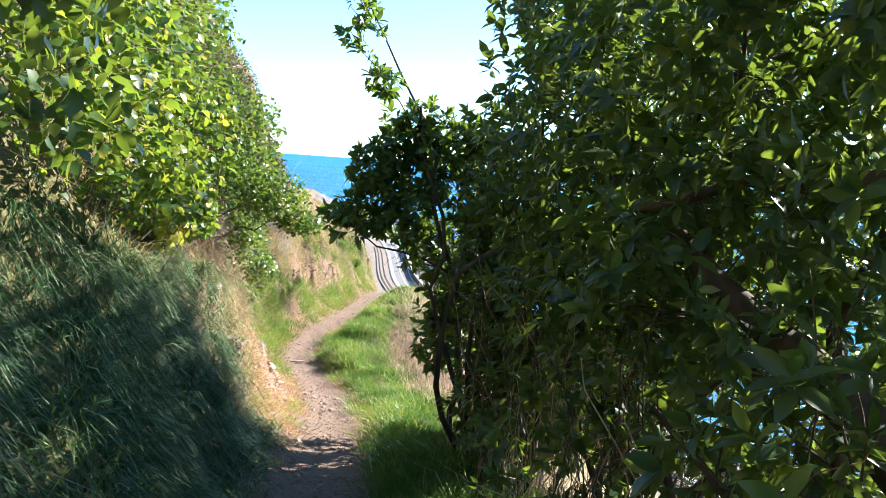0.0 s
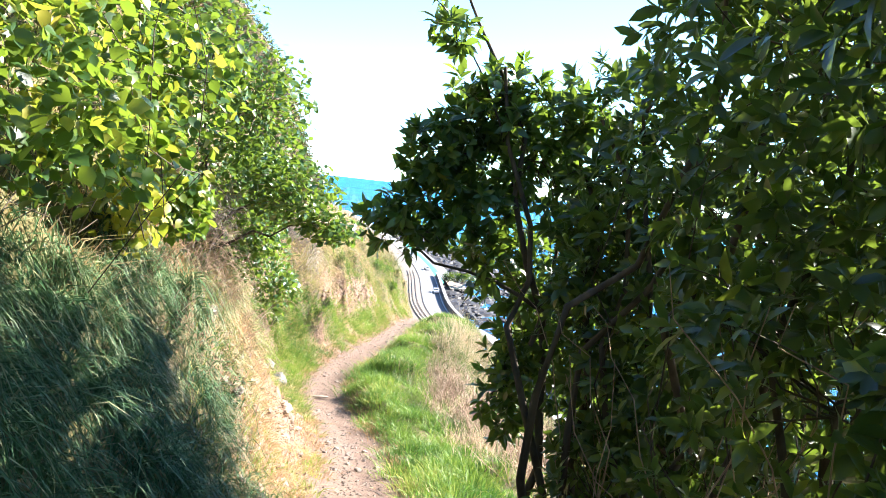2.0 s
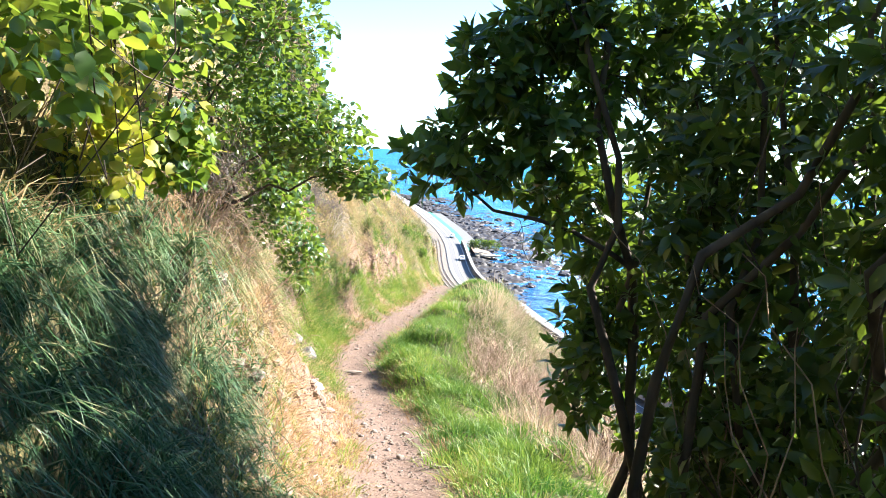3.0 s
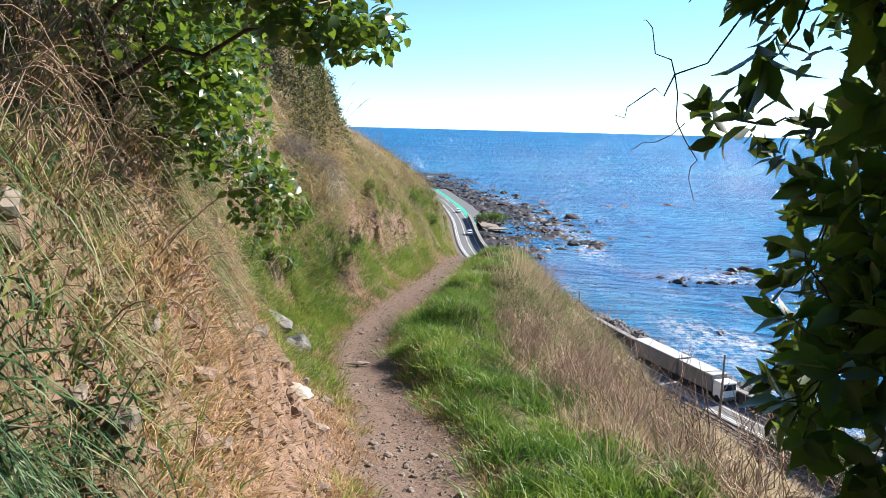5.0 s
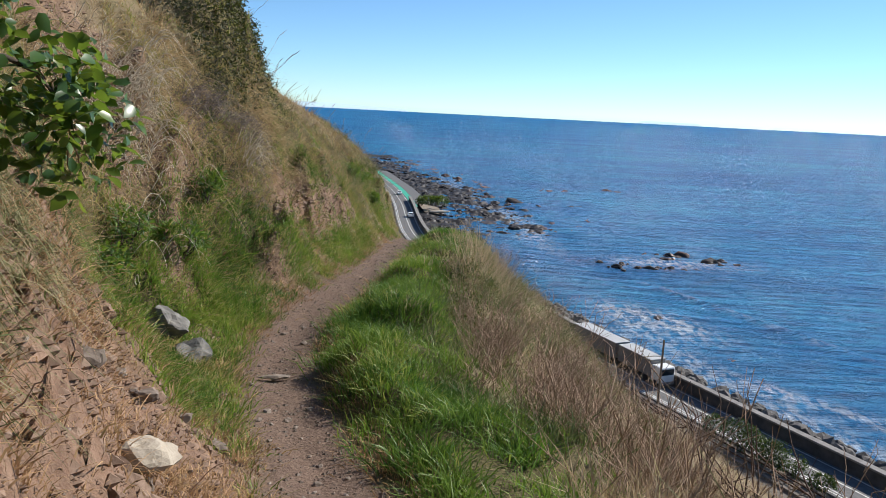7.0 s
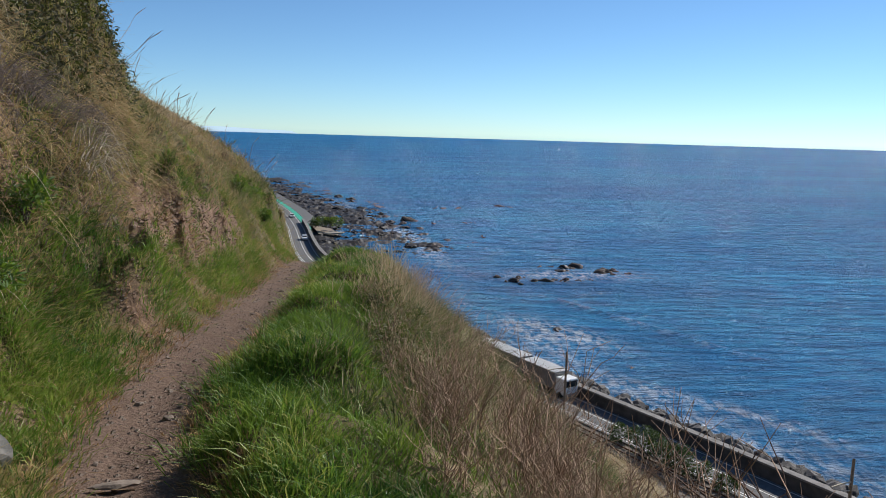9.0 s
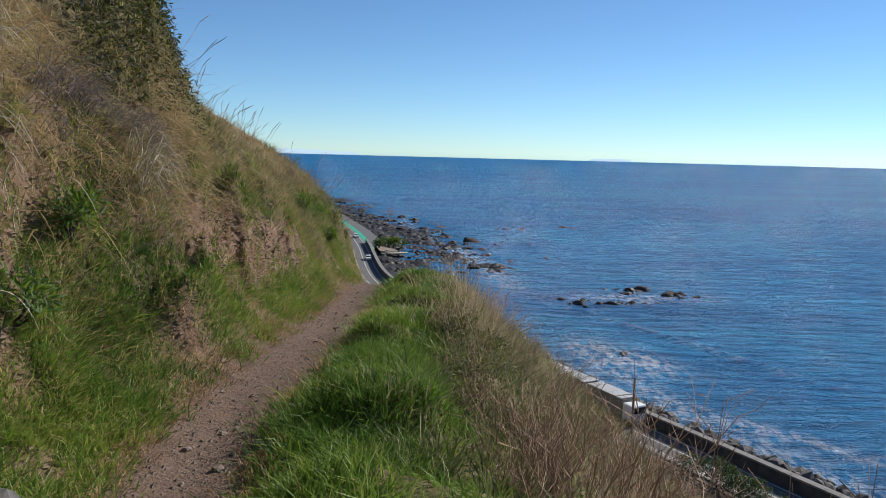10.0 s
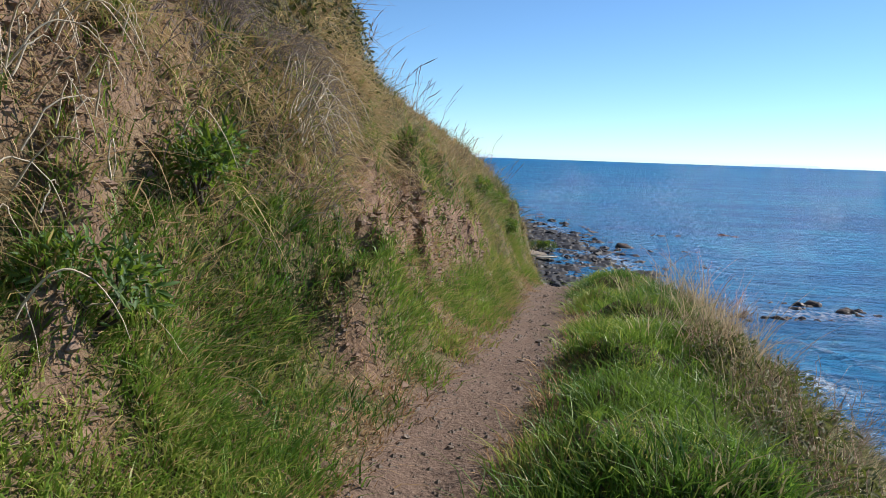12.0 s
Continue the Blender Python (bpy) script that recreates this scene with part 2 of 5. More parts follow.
def ground_material():
    m = Mat("hillside_ground", 0.95, spec=0.15)
    fine, mid, big = m.noise(38.0, detail=6.0), m.noise(6.0, detail=5.0), m.noise(0.7, detail=3.0)
    path = m.ramp(fine, [(0.2, (0.07, 0.046, 0.034)), (0.55, (0.165, 0.112, 0.083)), (0.85, (0.27, 0.20, 0.152))])
    path = m.mix(m.ramp(mid, [(0.35, (0, 0, 0)), (0.7, (0.7, 0.7, 0.7))]), path, (0.15, 0.10, 0.075))
    soil = m.ramp(mid, [(0.25, (0.085, 0.05, 0.034)), (0.5, (0.185, 0.112, 0.076)), (0.75, (0.30, 0.20, 0.142))])
    soil = m.mix(m.ramp(fine, [(0.4, (0, 0, 0)), (0.75, (0.5, 0.5, 0.5))]), soil, (0.20, 0.14, 0.10))
    turf = m.ramp(fine, [(0.3, (0.05, 0.05, 0.018)), (0.6, (0.12, 0.10, 0.045)), (0.8, (0.22, 0.17, 0.09))])
    dry = m.ramp(mid, [(0.3, (0.10, 0.075, 0.045)), (0.5, (0.20, 0.15, 0.09)), (0.7, (0.12, 0.115, 0.045))])
    dry = m.mix(m.ramp(big, [(0.4, (0, 0, 0)), (0.65, (0.8, 0.8, 0.8))]), dry, (0.22, 0.165, 0.10))
    c = m.mix(m.attr("dry"), turf, dry)
    c = m.mix(m.attr("soil"), c, soil)
    c = m.mix(m.attr("path"), c, path)
    m.color(c)
    m.bump(m.math("ADD", m.math("MULTIPLY", mid, 1.0), m.math("MULTIPLY", fine, 0.5)), 0.9, 0.04)
    return m.m


M_GROUND = ground_material()


def rock_material(name, dark, mid, light, wet=0.85):
    m = Mat(name, wet)
    n = m.noise(7.0, detail=8.0)
    rnd = m.node("ShaderNodeObjectInfo").outputs["Random"]
    c = m.ramp(n, [(0.25, dark), (0.5, mid), (0.78, light)])
    m.color(m.mix(0.35, c, m.ramp(rnd, [(0.0, dark), (1.0, light)])))
    m.bump(n, 0.8, 0.03)
    return m.m


M_STONE = rock_material("path_stone", (0.10, 0.076, 0.060), (0.19, 0.148, 0.118), (0.31, 0.26, 0.215))
M_PALE = rock_material("pale_stone", (0.26, 0.215, 0.165), (0.39, 0.335, 0.26), (0.50, 0.44, 0.36))
M_CLOD = rock_material("earth_clod", (0.095, 0.058, 0.04), (0.19, 0.12, 0.083), (0.30, 0.21, 0.152))
M_GREY = rock_material("grey_rock", (0.06, 0.06, 0.055), (0.16, 0.15, 0.135), (0.32, 0.30, 0.26))
M_REEF = rock_material("reef_rock", (0.010, 0.009, 0.008), (0.028, 0.023, 0.020), (0.062, 0.050, 0.042), 0.6)
M_ARMOUR = rock_material("armour_rock", (0.03, 0.028, 0.026), (0.085, 0.078, 0.07), (0.22, 0.20, 0.185))


def plain(name, a, b, scale=3.0, rough=0.7, metal=0.0, bump=0.2):
    m = Mat(name, rough, metal)
    n = m.noise(scale, detail=6.0)
    m.color(m.ramp(n, [(0.3, a), (0.7, b)]))
    m.bump(n, bump, 0.01)
    return m.m


M_ASPHALT = plain("asphalt", (0.10, 0.10, 0.10), (0.17, 0.165, 0.16), 2.0, 0.9)
M_BALLAST = plain("ballast", (0.10, 0.085, 0.07), (0.22, 0.185, 0.15), 4.0, 0.95)
M_CONCRETE = plain("concrete", (0.15, 0.142, 0.13), (0.27, 0.255, 0.235), 1.2, 0.9)
M_WALLDARK = plain("weathered_concrete", (0.045, 0.043, 0.042), (0.105, 0.10, 0.095), 0.8, 0.9)
M_PAINT = plain("road_paint", (0.62, 0.62, 0.58), (0.80, 0.80, 0.76), 2.0, 0.7)
M_GREENLANE = plain("green_lane_paint", (0.03, 0.30, 0.20), (0.05, 0.40, 0.27), 1.0, 0.8)
M_RUST = plain("rusty_rail", (0.10, 0.055, 0.035), (0.20, 0.12, 0.08), 5.0, 0.6, 0.5)
M_WOOD = plain("weathered_timber", (0.12, 0.095, 0.07), (0.24, 0.20, 0.16), 6.0, 0.9)
M_WHITE = plain("white_vehicle_paint", (0.72, 0.72, 0.70), (0.82, 0.82, 0.80), 0.8, 0.35, bump=0.02)
M_ROOF = plain("pale_roof_sheet", (0.40, 0.40, 0.38), (0.50, 0.50, 0.48), 0.8, 0.5, bump=0.02)
M_GREYPAINT = plain("shade_darkened_grey", (0.17, 0.16, 0.15), (0.25, 0.235, 0.22), 0.8, 0.6, bump=0.05)
M_RUBBER = plain("rubber", (0.015, 0.015, 0.015), (0.03, 0.03, 0.03), 8.0, 0.8)
M_GLASSDARK = plain("tinted_glass", (0.015, 0.02, 0.025), (0.02, 0.03, 0.035), 1.0, 0.08, bump=0.0)
M_SAND = plain("beach_sand", (0.16, 0.13, 0.10), (0.25, 0.205, 0.155), 0.5, 0.95)


def sea_material():
    m = Mat("sea_water", 0.4, spec=0.0)
    deep = m.noise(0.012, m.pos(0.6, 2.2, 1), 4.0)
    c = m.ramp(deep, [(0.32, (0.016, 0.135, 0.33)), (0.66, (0.026, 0.23, 0.47))])
    swath = m.noise(0.004, m.pos(0.3, 2.6, 1), 3.0)
    c = m.mix(m.ramp(swath, [(0.50, (0, 0, 0)), (0.62, (0.45, 0.45, 0.45))]), c, (0.03, 0.28, 0.50))
    # Both streak scales put the light and dark of wave facets into the colour.
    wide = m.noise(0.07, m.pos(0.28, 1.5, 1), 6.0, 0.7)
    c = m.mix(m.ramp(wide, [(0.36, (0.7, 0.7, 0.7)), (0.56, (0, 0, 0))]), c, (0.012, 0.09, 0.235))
    rip_shade = m.noise(0.42, m.pos(0.22, 1.15, 1), 6.0, 0.65)
    c = m.mix(m.ramp(rip_shade, [(0.38, (0.8, 0.8, 0.8)), (0.56, (0, 0, 0))]), c, (0.012, 0.075, 0.19))
    c = m.mix(m.math("MULTIPLY", m.attr("shallow"), 0.8), c, (0.05, 0.12, 0.19))
    lace = m.noise(0.55, m.pos(1.3, 0.6, 1), 8.0, 0.7)
    foam = m.math("MULTIPLY", m.attr("foam"), m.ramp(lace, [(0.43, (0, 0, 0)), (0.56, (1, 1, 1))]))
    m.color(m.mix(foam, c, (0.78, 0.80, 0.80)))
    small = m.noise(1.3, m.pos(0.55, 1.25, 1), 6.0, 0.6)
    chop = m.noise(0.16, m.pos(0.5, 1.6, 1), 4.0)
    m.bump(m.math("ADD", m.math("MULTIPLY", small, 1.2), m.math("MULTIPLY", chop, 4.2)), 1.0, 1.3)
    gloss = m.node("ShaderNodeBsdfGlossy", Roughness=0.16, Normal=m.b.inputs["Normal"].links[0].from_socket)
    mx = m.node("ShaderNodeMixShader", Fac=0.11)
    m.t.links.new(m.b.outputs[0], mx.inputs[1])
    m.t.links.new(gloss.outputs[0], mx.inputs[2])
    m.t.links.new(mx.outputs[0], m.t.nodes["Material Output"].inputs["Surface"])
    return m.m


M_SEA = sea_material()

# ---- plan of the hillside ----
PATH_Y = np.array([-30, -3, 0, 4, 6.5, 8.7, 11.4, 12.75, 13.7, 14.8, 15.6, 16.3, 17.3, 18.2, 19.4, 21.5, 24, 26, 27.6, 30, 32, 36, 40, 60, 100, 214, 336, 700], float)
PATH_X = np.array([2.5, .2, -.15, -.72, -1.0, -1.23, -1.66, -2.05, -2.38, -2.72, -2.92, -2.93, -2.9, -2.83, -2.64, -2.42, -2.36, -2.22, -2.12, -1.95, -2.0, -3.6, -6.2, -22, -48, -80, -105, -190])
GY = np.array([-30, -3, 0, 3, 6, 9.8, 11.65, 14.85, 19, 20.2, 27.7, 29.2, 31.5, 36, 44, 60, 700], float)
GZ = np.array([5.5, .5, 0.02, -.52, -1.12, -1.85, -2.22, -2.64, -2.74, -2.77, -3.4, -3.62, -4.4, -5.8, -7.0, -8.0, -10.0])
WALL_Y = np.array([-120, -60, 0, 72, 80, 94, 100, 118, 136, 170, 214, 250, 276, 300, 336, 420, 560, 700, 1000], float)
WALL_X = np.array([137, 108, 79, 46.2, 42.8, 35.8, 32.9, 24.6, 17.8, 6.5, -5.0, -9.0, -11.2, -14.2, -20, -38, -75, -115, -200])


def curve(y, ys, xs):
    """A line through the knots, rounded a little."""
    y = np.asarray(y, float)
    h = 0.6 + 0.05 * np.abs(y - 12)
    return (np.interp(y - h, ys, xs) + 2 * np.interp(y, ys, xs) + np.interp(y + h, ys, xs)) / 4


def path_x(y):
    return curve(y, PATH_Y, PATH_X)


def path_z(y):
    return curve(y, GY, GZ)


def wall_x(y):
    y = np.asarray(y, float)
    return sum(np.interp(y + o, WALL_Y, WALL_X) for o in (-14, -7, 0, 7, 14)) / 5


# cross sections of the uphill bank: distance from the middle of the path, height over it
BANK_U = np.array([0, .36, .6, .85, 1.1, 1.4, 1.7, 2.0, 2.3, 3.0, 4.5, 8.0, 20.0, 60.0])
BANKS = {
    -30: [0, 0, .1, .3, .6, 1.2, 1.8, 2.4, 2.9, 3.9, 5.6, 8.5, 16, 40],
    2.5: [0, 0, .06, .2, .7, 1.2, 1.7, 2.1, 2.6, 3.9, 5.6, 8.5, 16, 40],
    5.5: [0, 0, .06, .22, .8, 1.4, 1.9, 2.3, 2.8, 4.0, 5.8, 9.0, 17, 40],
    7.5: [0, 0, .08, .3, .9, 1.7, 2.2, 2.7, 3.2, 4.3, 6.2, 9.5, 17, 40],
    9.5: [0, 0, .06, .3, .75, 1.5, 2.2, 2.7, 3.2, 4.4, 6.4, 10, 18, 40],
    11.3: [0, 0, .06, .3, .62, 1.3, 2.0, 2.6, 3.2, 4.5, 6.6, 10, 18, 40],
    13.2: [0, 0, .06, .14, .34, .8, 1.4, 2.1, 2.8, 4.3, 6.8, 10, 18, 40],
    15.0: [0, 0, .05, .11, .2, .45, .95, 1.6, 2.4, 4.1, 6.8, 10, 18, 40],
    17.5: [0, 0, .08, .18, .36, .9, 1.7, 2.4, 2.9, 4.1, 7.0, 10.5, 18, 40],
    19.3: [0, 0, .12, .42, 1.0, 1.8, 2.3, 2.65, 3.0, 3.9, 5.8, 9.0, 17, 40],
    20.7: [0, 0, .12, .52, 1.2, 1.95, 2.6, 3.5, 4.4, 6.2, 8.0, 10.5, 18, 40],
    21.6: [0, 0, .12, .45, .95, 1.55, 2.2, 3.0, 3.8, 5.4, 7.2, 9.8, 17, 38],
    22.6: [0, 0, .14, .5, 1.0, 1.5, 2.0, 2.5, 2.95, 3.8, 5.2, 8.0, 14, 32],
    24.5: [0, 0, .3, .75, 1.2, 1.65, 2.05, 2.4, 2.7, 3.3, 4.2, 6.0, 11, 26],
    28.0: [0, .02, .28, .72, 1.08, 1.4, 1.72, 2.05, 2.4, 3.1, 4.1, 5.6, 10, 24],
    31.0: [0, .05, .6, 1.42, 1.98, 2.42, 2.72, 2.95, 3.15, 3.55, 4.3, 5.8, 10, 24],
    40.0: [0, .02, .3, .8, 1.2, 1.6, 1.95, 2.25, 2.55, 3.1, 4.0, 5.6, 10, 24],
    700.: [0, .02, .3, .8, 1.2, 1.6, 1.95, 2.25, 2.55, 3.1, 4.0, 7.0, 20, 60],
}
BANK_KEYS = np.array(sorted(BANKS), float)
BANK_H = np.array([BANKS[k] for k in sorted(BANKS)], float)


def bank_height(u, y):
    """Height over the path at u metres uphill of its middle."""
    col = np.clip(np.searchsorted(BANK_U, u, side="right") - 1, 0, len(BANK_U) - 2)
    f = np.clip((u - BANK_U[col]) / (BANK_U[col + 1] - BANK_U[col]), 0, 1)
    row = np.clip(np.searchsorted(BANK_KEYS, y, side="right") - 1, 0, len(BANK_KEYS) - 2)
    g = np.clip((y - BANK_KEYS[row]) / (BANK_KEYS[row + 1] - BANK_KEYS[row]), 0, 1)
    g = g * g * (3 - 2 * g)
    lo = BANK_H[row, col] * (1 - f) + BANK_H[row, col + 1] * f
    hi = BANK_H[row + 1, col] * (1 - f) + BANK_H[row + 1, col + 1] * f
    return lo * (1 - g) + hi * g


def ground(x, y):
    """Height of the hillside at x, y."""
    x, y = np.asarray(x, float), np.asarray(y, float)
    u = x - path_x(y)
    z0 = path_z(y)
    h0 = bank_height(np.maximum(-u, 0), y)
    face = smooth(.5, 1.0, -u) * (1 - smooth(6, 12, -u))
    push = face * ((fbm(y * 1.25, (h0 + z0) * 1.25, 3, 3) - .5) * np.interp(y, [12, 14.5, 23, 26], [.55, .78, .78, .6]) + (fbm(y * 4.5, (h0 + z0) * 4.5, 8, 3) - .5) * 0.24)
    push = push - .36 * np.exp(-((y - 19.5) / .7) ** 2 - ((h0 - 1.6) / .36) ** 2) * face - .35 * np.exp(-((y - 16.3) / .4) ** 2 - ((h0 - 1.3) / .3) ** 2) * face
    left = z0 + bank_height(np.maximum(-u + push, 0), y)
    foot = wall_x(y) - 13.5
    hump = (0.10 + np.interp(y, [9, 14, 17], [.10, .15, .22]) * smooth(.42, .66, fbm(x * 1.15, y * 1.0, 55, 2))) * smooth(.36, .85, u) * (1 - smooth(1.5, 2.6, u)) * (0.6 + 0.8 * vnoise(x * 0.9, y * 0.9, 5))
    brow = np.interp(y, [0, 12, 15, 18, 24, 28], [1.5, 1.75, 2.5, 2.1, 2.05, 1.6])
    run = np.maximum(foot - path_x(y) - brow, 1.0)
    k = np.clip((u - brow) / run, 0, 1)
    drop = (z0 - ROAD + 0.2) * (1.06 * k - 0.06 * k ** 3) * 1.0
    drop = drop + 0.22 * smooth(1.0, 2.6, u)
    right = z0 + hump - drop + smooth(1.2, 3, u) * (1 - smooth(.85, 1.0, k)) * (fbm(x * .5, y * .5, 21) - .5) * 0.9
    right = right - smooth(0, 5, u - brow) * (1 - smooth(.3, .9, k)) * np.interp(y, [6, 13, 17], [2.2, 2.0, 1.3])
    z = np.where(u < 0, left, right)
    return z - 0.035 * np.exp(-(u / 0.3) ** 2) * (1 + 0.6 * (vnoise(x * 2, y * 2, 2) - .5)) + (fbm(x * 3.1, y * 3.1, 31) - .5) * 0.05


def in_range(v, a, b, soft=0.2):
    return smooth(a - soft, a + soft, v) * (1 - smooth(b - soft, b + soft, v))


# ---- hillside ----
BARE_SPOTS = ((-3.95, 17.3, .34), (-4.2, 16.2, .32), (-3.5, 18.6, .28), (-3.35, 20.3, .24), (-4.5, 16.9, .25), (-3.75, 15.8, .22))


def build_hillside():
    ys = np.concatenate([np.arange(-30, 1, 0.5), np.arange(1, 32, 0.11), np.arange(32, 60, 0.6), np.arange(60, 140, 2.5), np.arange(140, 720, 12)])
    ul = -np.concatenate([np.arange(3.2, 0, -0.045), []])
    ul = np.concatenate([-np.array([60, 45, 34, 26, 20, 16, 13, 11, 9.4, 8, 7, 6.2, 5.6, 5.1, 4.7, 4.4, 4.1, 3.8, 3.6, 3.4]), ul])
    ur = np.arange(0, 3.4, 0.055)
    kr = np.linspace(0, 1, 60)[1:] ** 1.5
    Yg, Xg = [], []
    for y in ys:
        xc = float(path_x(y))
        foot = float(wall_x(y)) - 13.5
        xs = np.concatenate([xc + ul, xc + ur, xc + 3.4 + kr * max(foot - xc - 3.4, 1.0), [foot + 4, foot + 9, foot + 13.2]])
        Xg.append(xs)
        Yg.append(np.full(len(xs), y))
    X, Y = np.array(Xg), np.array(Yg)
    Z = ground(X, Y)
    n, m = X.shape
    i, j = np.meshgrid(np.arange(n - 1), np.arange(m - 1), indexing="ij")
    a = i * m + j
    F = np.stack([a, a + 1, a + m + 1, a + m], -1).reshape(-1, 4)
    U = X - path_x(Y)
    half = 0.36 + 0.10 * (vnoise(Y * 1.3, Y * 0 + 2, 4) - .5)
    edge = (fbm(X * 4, Y * 4, 6) - .5) * 0.35
    pth = 1 - smooth(-0.06, 0.12, np.abs(U + 0.02) - half + edge * .6)
    soil_band = np.interp(Y, [6, 7.5, 9, 12.2, 13.6, 16, 17.6, 18.5, 20.5, 22.5, 27, 40], [0, .6, 1, 1, .25, .1, .1, .1, .1, .1, .1, .1])
    soil = smooth(.25, .6, -U) * (1 - smooth(1.9, 2.6, -U)) * soil_band * smooth(.28, .52, fbm(X * 1.1, Y * 1.1 + Z, 12) + 0.12)
    ledge = in_range(Y, 18.6, 24.8, .4) * in_range(Z - np.interp(Y, [18.4, 21.1, 24.5], [-1.2, -1.7, -2.15]), -np.interp(Y, [18.5, 20, 24.8], [.35, .55, .35]), np.interp(Y, [18.5, 20, 24.8], [.3, .5, .3]), .1) * (U < 0) * (.55 + .45 * smooth(.3, .45, fbm(Y * 1.3, Z * 1.3, 44)))
    for sx, sy, sr in BARE_SPOTS:
        soil = np.maximum(soil, .9 * np.exp(-(((X - sx) ** 2 + (Y - sy) ** 2) / sr ** 2) ** 2) * smooth(.25, .5, fbm(X * 3, Y * 3, 53)))
    soil = np.maximum(soil, ledge)
    soil = np.maximum(soil, .8 * in_range(Y, 15.6, 18.2, .4) * in_range(Z - path_z(Y), 1.5, 4.2, .3) * smooth(.35, .5, fbm(Y * 1.2, Z * 1.2, 47)))
    soil = np.maximum(soil, smooth(-.1, .05, -U - .3) * (1 - smooth(.55, .8, -U)) * .5 * smooth(.42, .62, fbm(X * 2, Y * 2, 15)))
    dry = np.maximum(smooth(1.3, 2.2, U), smooth(2.0, 3.2, -U))
    me = mesh_np("hillside", np.stack([X, Y, Z], -1).reshape(-1, 3), F, M_GROUND, path=pth, soil=soil, dry=dry)
    tagged(new("ground", me), "steep coastal hillside with a bare earth footpath cut across it", "hillside", kind="structure")
    V = np.stack([X, Y, Z], -1)
    return V, U, pth, soil


HV, HU, HPATH, HSOIL = build_hillside()
_e1, _e2 = HV[1:, :-1] - HV[:-1, :-1], HV[:-1, 1:] - HV[:-1, :-1]
HN = np.cross(_e2, _e1)
HAREA = np.linalg.norm(HN, axis=-1)
HN = HN / np.maximum(HAREA, 1e-9)[..., None]


def scatter(count, weight):
    """Random places on the hillside, by area times weight(u, y, z, path, soil). Returns places, normals, u."""
    c = [a[:-1, :-1] for a in (HU, HV[..., 1], HV[..., 2], HPATH, HSOIL)]
    w = (HAREA * weight(*c)).ravel()
    w = np.maximum(w, 0)
    pick = rng.choice(len(w), size=count, p=w / w.sum())
    i, j = np.unravel_index(pick, HAREA.shape)
    a, b = rng.random((2, count, 1))
    P = HV[i, j] * (1 - a) * (1 - b) + HV[i + 1, j] * a * (1 - b) + HV[i, j + 1] * (1 - a) * b + HV[i + 1, j + 1] * a * b
    return P, HN[i, j], HU[i, j]


def clumped(P, scale, seed):
    return fbm(P[:, 0] * scale, P[:, 1] * scale + P[:, 2] * scale * 0.7, seed)

# ---- sea, shore and far distance ----
def build_sea():
    ys = np.concatenate([np.arange(-150, 40, 12), np.arange(40, 260, 1.6), np.arange(260, 620, 6), np.linspace(630, 4960, 60)])
    off = np.concatenate([np.linspace(-2, 8, 8), np.arange(9, 90, 1.6), np.linspace(92, 400, 50), np.linspace(450, 5200, 40)])
    X = np.array([float(wall_x(min(y, 1000))) + off for y in ys])
    X[:, 0] -= np.where(ys > 60, 60, 0) + np.where(ys > 600, 1500, 0)
    Y = np.repeat(ys[:, None], X.shape[1], 1)
    d = X - wall_x(np.minimum(Y, 1000))
    swell = 0.35 * np.sin((d * 0.9 + Y * 0.14) / 7.5 + 2.0 * vnoise(X * .02, Y * .02, 3)) * np.exp(-((d - 30) / 26) ** 2)
    line = np.abs(X - (53.7 + (170.7 - Y) * 0.477) + 2.5 * (vnoise(Y * .05, Y * 0, 2) - .5))
    crest = np.exp(-(line / 1.4) ** 2) * in_range(Y, 135, 185, 8)
    Z = SEA + swell * (Y < 600) + 0.7 * crest
    patch1 = np.exp(-(((X - 41 + (Y - 150) * .35) / 5.5) ** 2 + ((Y - 149) / 10) ** 2))
    lin2 = d - 15 - 6 * (vnoise(Y * .06, Y * 0, 9) - .5)
    strip = np.exp(-(lin2 / 4.5) ** 2) * in_range(Y, 60, 150, 10) * (0.35 + 0.9 * vnoise(X * .09, Y * .09, 7))
    lin3 = d - 23 - 8 * (vnoise(Y * .04, Y * 0, 19) - .5)
    strip2 = np.exp(-(lin3 / 2.2) ** 2) * in_range(Y, 95, 165, 8) * (0.3 + 0.9 * vnoise(X * .12, Y * .12, 17))
    reef = np.exp(-(((X - 62) / 16) ** 2 + ((Y - 211) / 7) ** 2)) * 0.55
    shore = np.exp(-((d - 30 - 10 * vnoise(Y * .03, Y * 0, 5)) / 5) ** 2) * in_range(Y, 230, 420, 30) * 0.55
    foam = np.clip(0.95 * patch1 + 0.55 * strip + 0.65 * strip2 + reef + shore + 0.35 * crest * vnoise(X * .2, Y * .2, 4), 0, 1) * (0.45 + 0.55 * vnoise(X * .35, Y * .35, 8))
    shallow = np.clip(np.exp(-np.maximum(d, 0) / 12) * .9, 0, 1) * (Y < 700)
    n, m = X.shape
    i, j = np.meshgrid(np.arange(n - 1), np.arange(m - 1), indexing="ij")
    a = i * m + j
    F = np.stack([a, a + 1, a + m + 1, a + m], -1).reshape(-1, 4)
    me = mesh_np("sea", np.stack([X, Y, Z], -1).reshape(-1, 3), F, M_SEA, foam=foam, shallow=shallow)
    tagged(new("water", me), "deep blue sea with light chop and white foam near shore", "sea", kind="structure")


build_sea()


